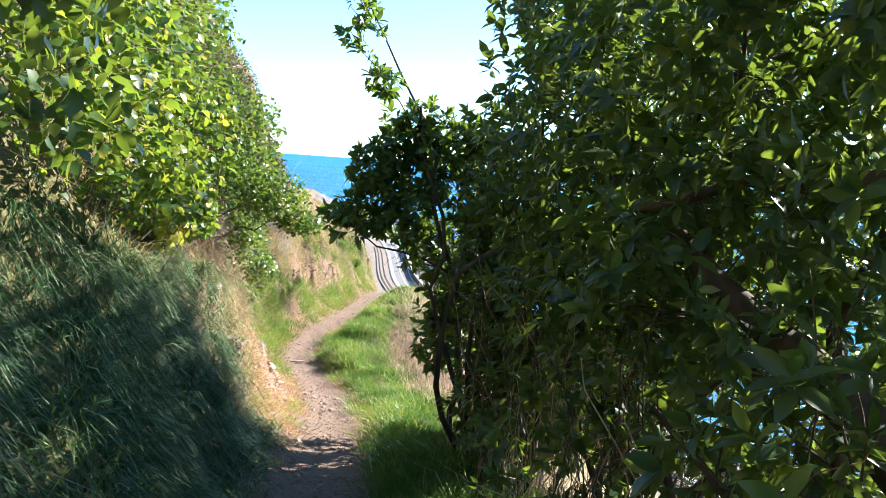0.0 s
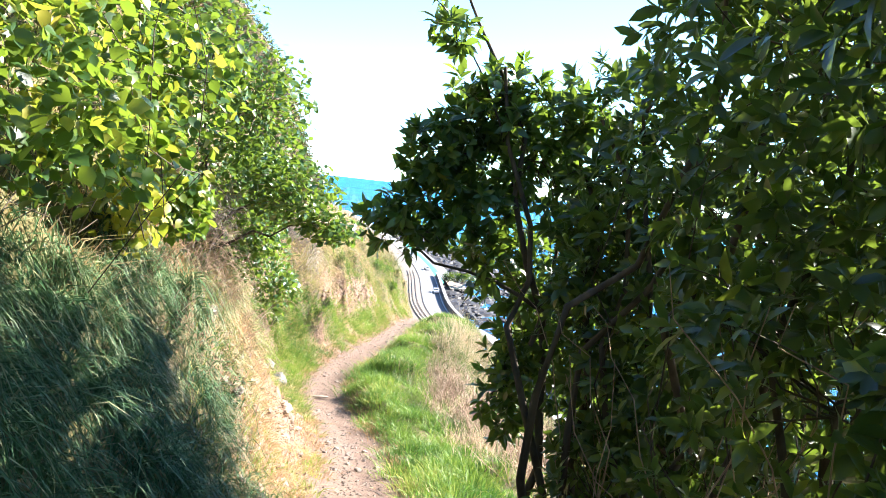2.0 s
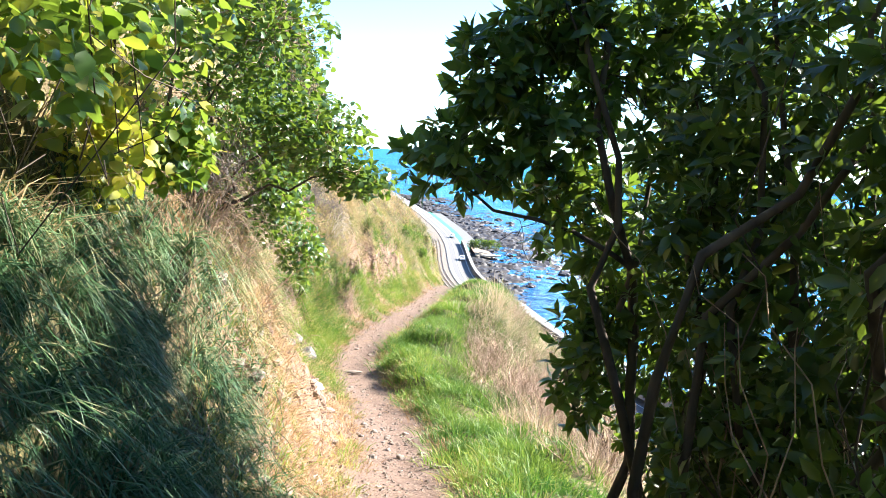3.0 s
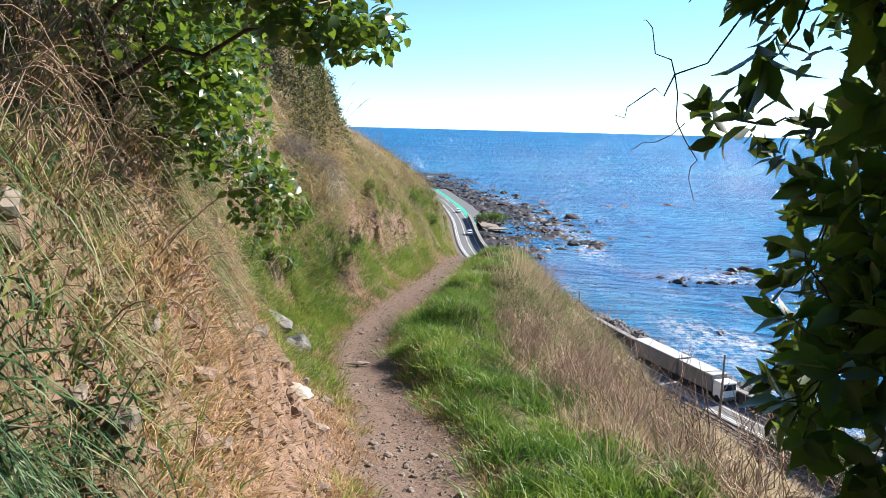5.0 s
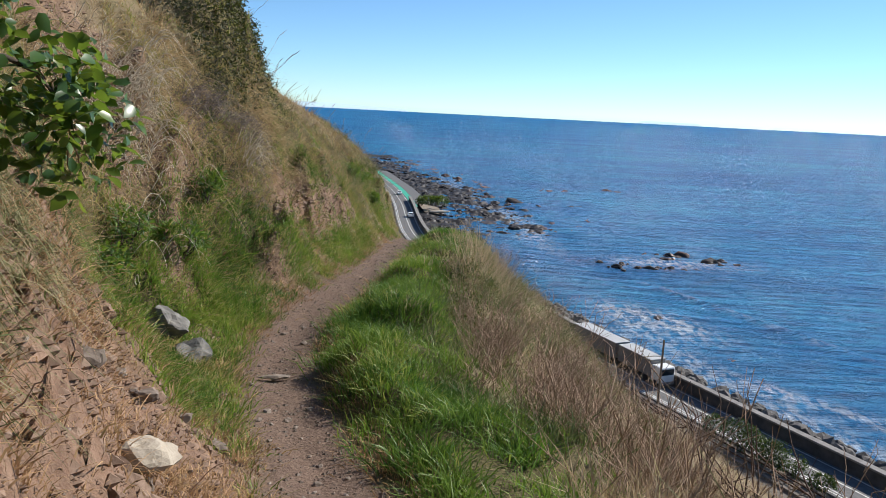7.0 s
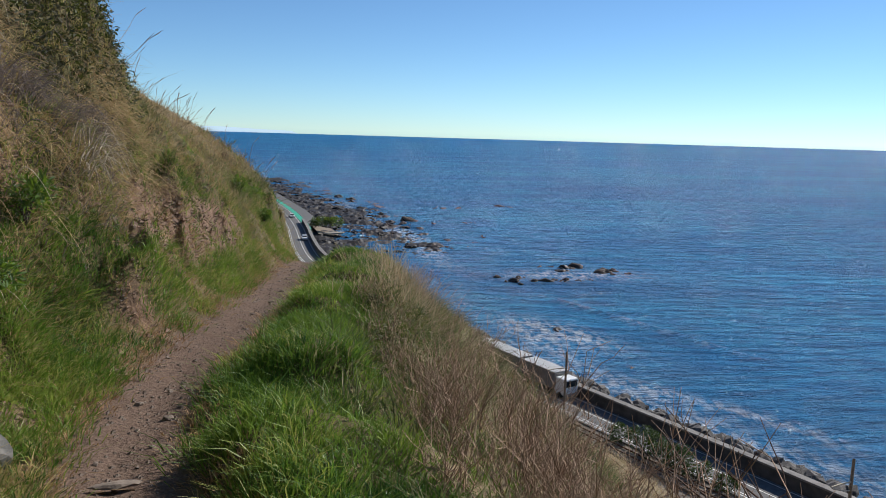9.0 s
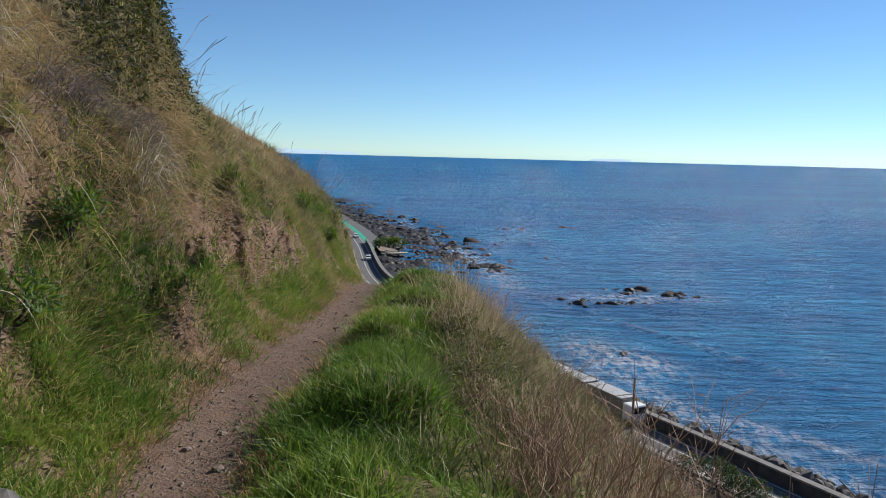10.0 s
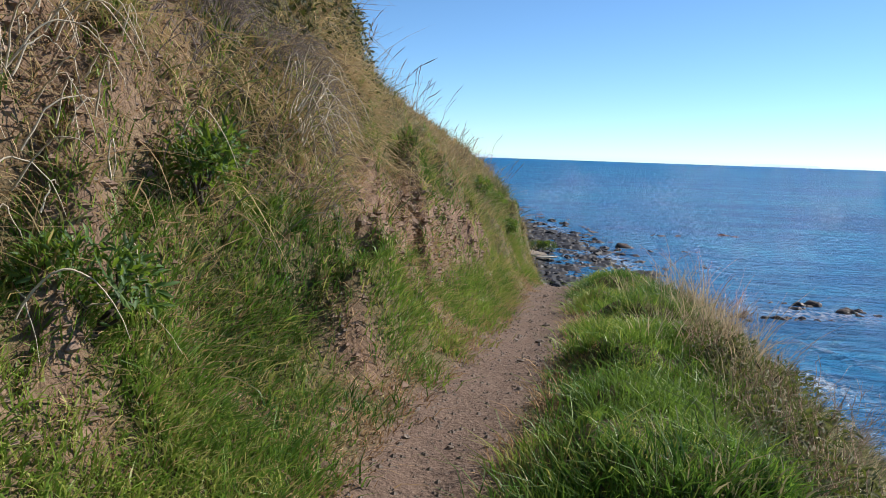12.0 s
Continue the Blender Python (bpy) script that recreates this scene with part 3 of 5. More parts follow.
def strip_mesh(name, d0, d1, z0, z1, y0, y1, mat, step=3.0, thick=0.0):
    """A band along the shore between two distances inland of the sea wall."""
    ys = np.arange(y0, y1 + step, step)
    w = wall_x(ys)
    s = 1.09
    a = np.stack([w - d0 * s, ys, np.full_like(ys, z0)], -1)
    b = np.stack([w - d1 * s, ys, np.full_like(ys, z1)], -1)
    if thick:
        rows = [a - (0, 0, thick), a, b, b - (0, 0, thick)]
    else:
        rows = [a, b]
    V = np.stack(rows, 1)
    n, m = V.shape[:2]
    i, j = np.meshgrid(np.arange(n - 1), np.arange(m - 1), indexing="ij")
    k = i * m + j
    F = np.stack([k, k + m, k + m + 1, k + 1], -1).reshape(-1, 4)
    return mesh_np(name, V.reshape(-1, 3), F, mat, flat=True)


def structure(name, me, label, category):
    return tagged(new(name, me), label, category, kind="structure")


structure("shelf", strip_mesh("shelf", -0.2, 16, ROAD - 0.25, ROAD - 0.12, -100, 640, M_BALLAST), "strip of gravel land between hill and sea", "ground")
structure("road", strip_mesh("road", 0.35, 6.3, ROAD, ROAD, -100, 640, M_ASPHALT, thick=0.3), "grey asphalt coast road beside the sea wall", "road")
for name, d in (("trim_1", 0.8), ("trim_2", 3.2), ("trim_3", 5.3), ("trim_4", 5.75)):
    structure(name, strip_mesh("road_line", d, d + 0.14, ROAD + 0.006, ROAD + 0.006, -100, 640, M_PAINT), "white painted line on the road", "road marking")
structure("trim_5", strip_mesh("cycle_lane", -1.6, 0.3, ROAD + 0.01, ROAD + 0.01, 276, 420, M_GREENLANE, 4.0, 0.2), "green painted cycle lane along the road", "cycle lane")
structure("pavement", strip_mesh("lay_by", -6.0, -1.7, ROAD - 0.02, ROAD - 0.02, 292, 420, M_ASPHALT, 4.0, 0.5), "paved lay-by beside the road", "pavement")
structure("wall_sea", strip_mesh("sea_wall", -0.35, 0.3, ROAD + 1.4, ROAD + 1.4, -100, 292, M_WALLDARK, thick=6.0), "dark weathered concrete sea wall", "sea wall")
structure("trim_6", strip_mesh("wall_cap", -0.5, 0.42, ROAD + 1.6, ROAD + 1.6, -100, 292, M_CONCRETE, thick=0.2), "pale concrete coping on the sea wall", "coping")
structure("beach", strip_mesh("beach", -11, -4.0, SEA + 0.3, SEA + 1.4, 280, 302, M_SAND, 6.0), "small pale beach below the road", "beach")
structure("ballast_bed", strip_mesh("ballast_bed", 7.1, 9.9, ROAD + 0.12, ROAD + 0.12, -100, 300, M_BALLAST, thick=0.4), "ballast bed of the railway", "railway")

# rails and sleepers
railway = thing("railway_track", "single railway track with rusty rails on ballast", "railway track")
for d in (7.95, 9.02):
    part("rail", strip_mesh("rail", d, d + 0.07, ROAD + 0.36, ROAD + 0.36, -60, 300, M_RUST, 4.0, 0.16), railway, "rusty steel rail")
ys = np.arange(48, 140, 1.05)
sl = bpy.data.meshes.new("sleeper")
bm = bmesh.new()
bmesh.ops.create_cube(bm, size=1.0)
bmesh.ops.scale(bm, vec=(2.1, 0.22, 0.14), verts=bm.verts)
bm.to_mesh(sl)
bm.free()
sl.materials.append(M_BALLAST)
for y in ys:
    w0, w1 = float(wall_x(y - 1)), float(wall_x(y + 1))
    ob = new("sleeper", sl)
    ob.parent = railway
    ob.matrix_basis = pose(float(wall_x(y)) - 8.52 * 1.09, float(y), ROAD + 0.16, 0, 0, math.degrees(math.atan2((w0 - w1), 2)))


def along_wall(y, d, z=ROAD):
    """Pose of a thing on the shore strip: x across, y along the road."""
    y = float(y)
    slope = (float(wall_x(y + 2)) - float(wall_x(y - 2))) / 4
    return pose(float(wall_x(y)) - d * 1.09, y, z, 0, 0, -math.degrees(math.atan(slope)))


# rocks
def rock_mesh(name, mat, seed, flat=0.7, sub=2, rough=0.35):
    r = np.random.default_rng(seed)
    bm = bmesh.new()
    bmesh.ops.create_icosphere(bm, subdivisions=sub, radius=0.5)
    o = Vector(r.random(3) * 50)
    cuts = [(Vector(r.normal(size=3)).normalized(), 0.30 + 0.14 * r.random()) for _ in range(7)]
    for v in bm.verts:
        for nrm, dist in cuts:
            over = v.co.dot(nrm) - dist
            if over > 0:
                v.co -= nrm * over * 0.9
        v.co *= 1 + rough * (noise.noise(v.co * 3.0 + o))
        v.co.z *= flat
    me = bpy.data.meshes.new(name)
    bm.to_mesh(me)
    bm.free()
    me.materials.append(mat)
    return me


def place(name, me, x, y, z, sx, sy, sz, rz, label, category, group, tilt=0.0):
    ob = new(name, me)
    ob.matrix_basis = pose(x, y, z, tilt, tilt * 0.6, rz) @ Matrix.Diagonal((sx, sy, sz, 1))
    return tagged(ob, label, category, group)


reef_kinds = [rock_mesh("sea_rock", M_REEF, 40 + k, 0.7, 3, 0.55) for k in range(6)]
for x, y, s in ((66.9, 223.3, 4.6), (63.2, 222, 3.0), (61.0, 216.5, 2.6), (72.5, 215.3, 4.2), (74.5, 216, 1.8), (76.5, 217.5, 2.4), (53, 203, 2.4), (55.5, 204, 1.8), (58.5, 204, 1.8), (44.5, 203, 2.6), (46.5, 207, 1.5), (41, 209, 1.6),
                (49.5, 203, 1.5), (41.2, 151.8, 2.1), (62, 203.5, 1.2), (65, 204, 1.0), (57, 224, 1.4), (30.1, 332, 4.5), (50.9, 389, 4.5), (58, 392, 3.5), (84, 405, 3.5), (52.5, 330, 3), (39, 325, 3), (47, 272, 2.4), (52, 285, 2.6), (31, 262, 3), (44.0, 262, 2), (88, 402, 2.5), (34.5, 334, 3.5), (22, 390, 4), (47, 128, 1.6)):
    for j in range(4):
        q = s * (1.0 if j == 0 else .25 + .35 * rng.random())
        place("sea_rock", reef_kinds[rng.integers(6)], x + (j > 0) * s * .7 * rng.normal(), y + (j > 0) * s * .6 * rng.normal(), SEA - 0.09 * q, q * (1.1 + .5 * rng.random()) * (1 if y < 240 else 1.7), q * 1.1, q * (0.75 + .4 * rng.random()) * (1 if y < 240 else .4), rng.random() * 360, "dark wet reef rock standing in the sea", "rock", "reef rocks in the sea", 14 * rng.normal())
for k in range(270):
    y = 225 + 340 * rng.random() ** 1.3
    reach = np.interp(y, [225, 250, 330, 400, 560], [14, 32, 42, 46, 40])
    d = 3 + reach * rng.random() ** 1.2
    if 265 < y < 345 and d < 10:
        continue
    s = (.5 + 2.0 * rng.random() ** 2.5) * np.interp(y, [225, 560], [1.0, 2.2])
    x = float(wall_x(y)) + d
    place("sea_rock", reef_kinds[rng.integers(6)], x, y, SEA + max(0.0, 2.0 - d * .1) * .8 + .05 * s, s * 1.5, s * 1.2, s * .8, rng.random() * 360, "dark weathered reef rock along the shore", "rock", "reef rocks along the shore", 12 * rng.random())
ry, rd = np.meshgrid(np.arange(205, 600, 1.5), np.arange(0.4, 62, 1.2), indexing="ij")
rx = wall_x(ry) + rd
reach = np.interp(ry, [205, 228, 250, 330, 400, 600], [9, 14, 26, 34, 34, 30])
lumps = fbm(rx * .16, ry * .12, 71, 3) * .6 + fbm(rx * .75, ry * .6, 72, 4) * .62
rz = SEA + (lumps - .63 + .27 * (1 - rd / reach)) * 3.4
rn, rm = rx.shape
ri, rj = np.meshgrid(np.arange(rn - 1), np.arange(rm - 1), indexing="ij")
ra = ri * rm + rj
structure("reef", mesh_np("reef", np.stack([rx, ry, rz], -1).reshape(-1, 3), np.stack([ra, ra + 1, ra + rm + 1, ra + rm], -1).reshape(-1, 4), M_REEF, flat=True), "dark broken reef flat along the shore", "reef")
armour_kinds = [rock_mesh("boulder", M_ARMOUR, 60 + k, 0.8, 1, 0.2) for k in range(6)]
for k in range(290):
    y = 58 + 92 * rng.random() ** 1.25
    d = 0.6 + 9.0 * rng.random() ** 1.2
    s = 0.9 + 1.4 * rng.random()
    place("boulder", armour_kinds[rng.integers(6)], float(wall_x(y)) + .3 + d, y, SEA + 5.0 - 0.36 * d, s * 1.2, s, s, rng.random() * 360, "grey armour boulder heaped against the sea wall", "boulder", "boulders below the sea wall", 40 * rng.random())
structure("revetment", strip_mesh("revetment", -10.5, -0.3, SEA - 0.4, SEA + 4.4, 40, 204, M_ARMOUR, 2.0), "rubble slope below the sea wall", "revetment")

# far hills across the water
hx = np.linspace(-3800, 4200, 160)
hh = 18 + 50 * np.clip(fbm(hx * .0011, hx * 0 + 3, 51) - .36, 0, 1) * in_range(hx, -1500, 1200, 700)
V = np.concatenate([np.stack([hx, 4970 + 0 * hx, SEA - 5 + 0 * hx], -1), np.stack([hx, 4970 + 0 * hx, SEA - 5 + hh * (hh > 19)], -1)])
F = np.stack([np.arange(159), np.arange(1, 160), np.arange(161, 320), np.arange(160, 319)], -1)
# Haze is put into the hills as a pale emission close to sky tone.
far = Mat("hazy_hills", 1.0, spec=0.0)
far.color((0.2, 0.25, 0.3))
far.put(far.b, "Emission Color", (0.66, 0.84, 0.96, 1))
far.put(far.b, "Emission Strength", 0.75)
structure("backdrop", mesh_np("far_hills", V, F, far.m), "faint hazy hills across the water", "hills")


# ---- vehicles on the coast road ----
def wheel(parent, at, r=0.48, w=0.26):
    bm = bmesh.new()
    bmesh.ops.create_cone(bm, cap_ends=True, segments=18, radius1=r, radius2=r, depth=w, matrix=Matrix.Rotation(radians(90), 4, "Y"))
    bmesh.ops.bevel(bm, geom=[e for e in bm.edges if len(e.link_faces) == 2 and any(len(f.verts) > 4 for f in e.link_faces)], offset=0.04, segments=2, affect="EDGES")
    bmesh.ops.translate(bm, vec=at, verts=bm.verts)
    me = bpy.data.meshes.new("wheel")
    bm.to_mesh(me)
    bm.free()
    me.materials.append(M_RUBBER)
    return part("wheel", me, parent, "black rubber tyre")


def truck(y, d, parts, label, face=1):
    """parts: rows of box length; the cab stands at the front, in the way it drives."""
    t = thing("truck", label, "truck")
    t.matrix_basis = along_wall(y, d) @ pose(0, 0, 0, 0, 0, 0 if face > 0 else 180)
    yy = 0.0
    h = parts[0][1]
    box_part("cab", (2.3, 1.9, 2.2), (0, 1.1, 1.65), M_WHITE, t, "white cab", 0.14)
    box_part("windscreen", (2.0, 0.06, 0.8), (0, 2.06, 2.1), M_GLASSDARK, t, "dark windscreen", 0.02)
    box_part("bumper", (2.3, 0.2, 0.4), (0, 2.05, 0.6), M_GREYPAINT, t, "grey bumper", 0.04)
    for length, height in parts:
        box_part("chassis", (1.0, length, 0.25), (0, yy - length / 2, 0.85), M_RUBBER, t, "dark chassis", 0.02)
        # Body grey is darker than the roof to carry the side's shade.
        box_part("box_body", (2.45, length, height - 1.0), (0, yy - length / 2, (height + 1.0) / 2), M_GREYPAINT, t, "box body in grey darkened for its shaded side", 0.04)
        box_part("roof_panel", (2.5, length + .04, 0.08), (0, yy - length / 2, height + 0.04), M_ROOF, t, "pale roof panel", 0.02)
        for wy in (yy - 0.9, yy - length + 1.6, yy - length + 0.6):
            for wx in (-1.05, 1.05):
                wheel(t, (wx, wy, 0.48))
        yy -= length + 0.7
    for wx in (-1.05, 1.05):
        wheel(t, (wx, 1.1, 0.48))
    return t


truck(106, 1.75, [(6.9, 3.2), (10.2, 3.2)], "truck with a trailer and pale flat roofs on the coast road", -1)


def car(y, d, face, label):
    t = thing("car", label, "car", group="cars on the coast road")
    t.matrix_basis = along_wall(y, d) @ pose(0, 0, 0, 0, 0, 0 if face > 0 else 180)
    box_part("body", (1.78, 4.4, 0.62), (0, 0, 0.62), M_WHITE, t, "white body", 0.16)
    cabin = box_part("cabin", (1.55, 2.3, 0.6), (0, -0.25, 1.15), M_WHITE, t, "white roof", 0.18)
    for v in cabin.data.vertices:
        if v.co.z > 1.2:
            v.co.y = -0.25 + (v.co.y + 0.25) * 0.72
    box_part("windscreen", (1.3, 0.05, 0.42), (0, 0.86, 1.12), M_GLASSDARK, t, "dark windscreen", 0.01)
    box_part("rear_window", (1.3, 0.05, 0.4), (0, -1.36, 1.12), M_GLASSDARK, t, "dark rear window", 0.01)
    for wx in (-0.82, 0.82):
        box_part("side_window", (0.04, 1.6, 0.34), (wx * .93, -0.25, 1.14), M_GLASSDARK, t, "dark side window", 0.01)
        for wy in (-1.35, 1.35):
            wheel(t, (wx, wy, 0.32), 0.32, 0.2)
    return t


car(250, 1.9, -1, "white car on the coast road in the seaward lane")
car(311, 2.0, -1, "white car farther off on the coast road")


# railway masts, hedge and lay-by bushes
def mast(y, label):
    t = thing("railway_mast", label, "mast", group="railway masts")
    t.matrix_basis = along_wall(y, 7.0)
    part("pole", tube_mesh("pole", [np.array([(0, 0, -.1, .17), (0, 0, 4, .15), (0, 0, 8.2, .12)])], M_WOOD, 8), t)
    part("arm", tube_mesh("arm", [np.array([(0, 0, 6.2, .06), (-1.4, 0, 6.35, .06), (-2.9, 0, 6.4, .06)])], M_BLEACH, 6), t, "pale steel arm")
    part("arm", tube_mesh("arm", [np.array([(0, 0, 5.4, .05), (-1.4, 0, 5.75, .05), (-2.7, 0, 6.2, .05)])], M_BLEACH, 6), t, "pale steel arm")
    return t


for y in (66, 98, 131):
    mast(y, "wooden railway mast with pale steel arms")


def bush(name, centre, radii, count, size, mat, label, category, group="", stems=9, wide=1.0):
    """A rounded, uneven shrub: stems from the base, leaves in clumps."""
    t = thing(name, label, category, group=group)
    c, r = np.array(centre, float), np.array(radii, float)
    base = c - (0, 0, r[2] * 0.95)
    lines, tips = [], []
    for k in range(stems):
        v = unit(rng.normal(size=3)) * (1, 1, .7) + (0, 0, .35)
        tip = c + v * r * (.6 + .35 * rng.random())
        lines.append(bent(base + rng.normal(size=3) * .06 * r, tip, .035 * r[2] + .004, .004, .5))
        tips.append(tip)
    tips = np.array(tips)
    part("stem", tube_mesh("stem", lines, M_BARK), t, kind="stuff")
    own = tips[rng.integers(len(tips), size=count)]
    P = own + rng.normal(size=(count, 3)) * r * .3
    q = (P - c) / r
    far_out = np.linalg.norm(q, axis=1)
    P = np.where((far_out > 1.05)[:, None], c + q / np.maximum(far_out, 1e-6)[:, None] * r * (0.7 + .35 * rng.random((count, 1))), P)
    D = unit(P - c + rng.normal(size=(count, 3)) * .8 * r.mean())
    part("crown", leaf_mesh("crown", P, D, unit(rng.normal(size=(count, 3)) + (0, 0, 1.2)), size * (.6 + .8 * rng.random(count)), mat, wide), t, kind="stuff")
    return t


for k in range(7):
    y = 77 + 1.9 * k + 1.5 * rng.random()
    m = along_wall(y, 6.5 + .6 * rng.random()).translation
    big = .7 + .6 * rng.random()
    bush("roadside_bush", (m.x, m.y, ROAD + 1.1 * big), (1.5 * big, 1.5 * big, 1.25 * big), 800, .22, M_LEAF_D, "dark green bush between railway and road", "bush", "bushes between railway and road", 6)
for k in range(4):
    bush("beach_bush", (-8.5 + 2.5 * k, 287 + 3 * rng.random(), ROAD + 0.9), (2.3, 2.3, 1.9), 500, .5, M_LEAF_R, "dark rounded bush beside the lay-by", "bush", "bushes beside the lay-by", 6)
place("sea_rock", rock_mesh("sea_rock", M_PALE, 91, .5), -2, 281, SEA + 1.5, 8, 3, 2.4, 20, "pale low rock shelf at the beach", "rock", "")

# ---- grass ----
def up_mix(N, k):
    return unit(N * k + np.array((0, 0, 1.0 - k)) + rng.normal(size=N.shape) * 0.22)


def grass(name, count, weight, length, width, mat, label, lean=0.5, droop=0.6, follow=0.3, per=16, radius=.09, segs=2, downhill=0.0, vary=.5):
    """Tufts of blades: each tuft has its own height and hue."""
    tufts = count // per
    C, N, U = scatter(tufts, weight)
    own = np.repeat(np.arange(tufts), per)
    n = len(own)
    tall = 1 + vary * (rng.random(tufts) ** 1.5 * 2 - .8) + .5 * (clumped(C, 1.4, 77 + len(name)) - .5)
    hue = np.clip(.5 + 1.3 * (clumped(C, 1.1, 31 + len(name)) - .5) + .28 * rng.normal(size=tufts), 0, 1)
    j = rng.normal(size=(n, 2))
    P = C[own].copy()
    P[:, :2] += j * radius * (.5 + .8 * tall[own, None])
    P[:, 2] = ground(P[:, 0], P[:, 1]) - .015
    N = N[own]
    ln = length * np.maximum(tall[own], .25) * (0.5 + 0.7 * rng.random(n))
    ln = np.minimum(ln, .5) if length < .5 else ln
    d = np.column_stack([j * lean * .55, np.zeros(n)]) + rng.normal(size=(n, 3)) * (lean * .4, lean * .4, .08) + N * (1, 1, 0) * downhill
    tint = np.clip(hue[own] + .16 * rng.normal(size=n), 0, 1)
    me = blade_mesh(name, P, up_mix(N, follow), np.maximum(ln, .03), width * (.6 + .8 * rng.random(n)), d, mat, segs, droop, tint)
    return tagged(new(name, me), label, "grass", kind="stuff")


def near(y, a=-2, b=32):
    return in_range(y, a, b, 1.5)


def far_less(y, k=.05):
    return 1 / (1 + k * np.maximum(y - 12, 0))


def off_hump(u, y):
    """Less than 1 on the hump whose dark leaves stand in for shade."""
    return 1 - .93 * in_range(y, 19.5, 22.4, .3) * smooth(1.85, 2.2, -u)


def tuft(a, b, sc, sd, th):
    return smooth(th - .06, th + .08, fbm(a * sc, b * sc, sd))


grass("verge_grass", 110000, lambda u, y, z, p, s: near(y, 2, 30) * (in_range(u, .48, np.interp(y, [8, 12, 15, 26], [1.25, 1.35, 1.9, 2.0]), .12) + .25 * in_range(u, 1.5, 2.8, .3)) * (1 - .8 * p) * (.22 + tuft(u, y, 2.2, 5, .45)) * far_less(y),
      0.165, 0.0095, M_VERGE, "lush green grass along the downhill edge of the path", 0.62, 0.6, .15, 40, 0.06, 2, -.05)
grass("bank_grass", 76000, lambda u, y, z, p, s: near(y, 6.5, 30) * in_range(-u, .42, 2.8, .14) * (1 - p) * (1 - s) * (.06 + tuft(z, y, 1.8, 11, .49)) * far_less(y),
      0.12, 0.0095, M_BANK, "mixed green and yellow grass on the uphill bank", 0.7, 0.6, .1, 24, 0.045, 2, 0.15)
grass("green_tufts", 74000, lambda u, y, z, p, s: near(y, 8.5, 29) * in_range(-u, .42, 1.7, .1) * (1 - p) * (1 - s) * (.08 + tuft(z, y, 1.6, 41, .49) + .45 * in_range(y, 13, 18, .6) * (z - path_z(y) < 1.0)) * far_less(y),
      0.135, 0.0095, M_VERGE, "fresh green grass tufts at the foot of the bank", 0.6, 0.55, .1, 28, 0.05, 2, 0.12)
grass("dry_bank_grass", 42000, lambda u, y, z, p, s: near(y, 5, 34) * in_range(z - path_z(y), np.interp(y, [12.5, 14.5], [1.7, 1.0]), 9.0, .25) * (u < 0) * (1 - s) * (.12 + tuft(z, y, 1.3, 23, .48)) * (1 - .75 * in_range(y, 15.7, 18.2, .4) * (z - path_z(y) > 1.4)) * off_hump(u, y) / (1 + .5 * np.maximum(-u - 3, 0)),
      0.25, 0.01, M_DRY, "dry straw-coloured grass on the upper bank", 0.7, 0.8, .15, 22, .06, 2, .15)
grass("olive_bank_grass", 9000, lambda u, y, z, p, s: near(y, 17, 33) * in_range(-u, 1.0, 6.0, .3) * (1 - s) * tuft(z, y, .9, 29, .48) * off_hump(u, y) / (1 + .5 * np.maximum(-u - 3, 0)),
      0.28, 0.011, M_OLIVE, "olive grass on the crest of the bank", 0.7, 0.7, .15, 28, .06, 3, .12)
grass("dry_slope_grass", 60000, lambda u, y, z, p, s: near(y, 3, 45) * in_range(u, np.interp(y, [8, 12, 15, 18, 26], [1.3, 1.5, 2.7, 2.5, 2.4]), 26, .3) * (.3 + tuft(u, y, .8, 33, .42)) / (1 + .35 * np.maximum(u - 3, 0)),
      0.40, 0.01, M_SLOPE, "dry brown grass on the slope below the path", 0.5, 0.5, .2, 24, .09, 2, .15)
grass("slope_green_grass", 30000, lambda u, y, z, p, s: (near(y, 6, 34) * in_range(u, 1.5, 6, .4) * tuft(u, y, .7, 61, .5) + 1.5 * in_range(y, 13.5, 26, 1) * in_range(u, 1.6, 3.6, .3)),
      0.32, 0.011, M_OLIVE, "olive green grass among the dry grass below the path", 0.6, 0.6, .25, 36, .09, 2, .15)
grass("hanging_grass", 24000, lambda u, y, z, p, s: in_range(y, 1.0, 7.4, .35) * in_range(-u, .62, 1.7, .12),
      0.3, 0.009, M_LONG, "long green grass hanging over the bank, darkened for tree shade", 0.4, 2.7, .2, 26, .05, 4, 0.36)
grass("long_bank_grass", 8500, lambda u, y, z, p, s: in_range(y, 7.6, 12.6, .4) * in_range(z - path_z(y), 1.35, 3.0, .15) * (.15 + tuft(z, y, 1.3, 87, .46)),
      0.28, 0.008, M_OLIVE, "long yellowing grass hanging from the top of the earth bank", 0.3, 2.8, .2, 26, .05, 4, .3)
grass("earth_bank_tufts", 24000, lambda u, y, z, p, s: in_range(y, 7.2, 13.5, .4) * in_range(-u, .5, 1.9, .15) * (1 - p) * (.15 + tuft(z, y, 2.0, 91, .5)),
      0.15, 0.007, M_RUSTY, "dry brown grass tufts clinging to the earth bank", 0.6, 1.2, .2, 20, .05, 3, .1)
grass("shaded_verge_grass", 12000, lambda u, y, z, p, s: in_range(y, -2.5, 3, .6) * (in_range(u, .42, 2.6, .2) + in_range(-u, .42, 1.2, .15)),
      0.22, 0.011, M_VERGE, "grass in the shade of the trees", 0.5, .7, .3, 16, .09, 3)
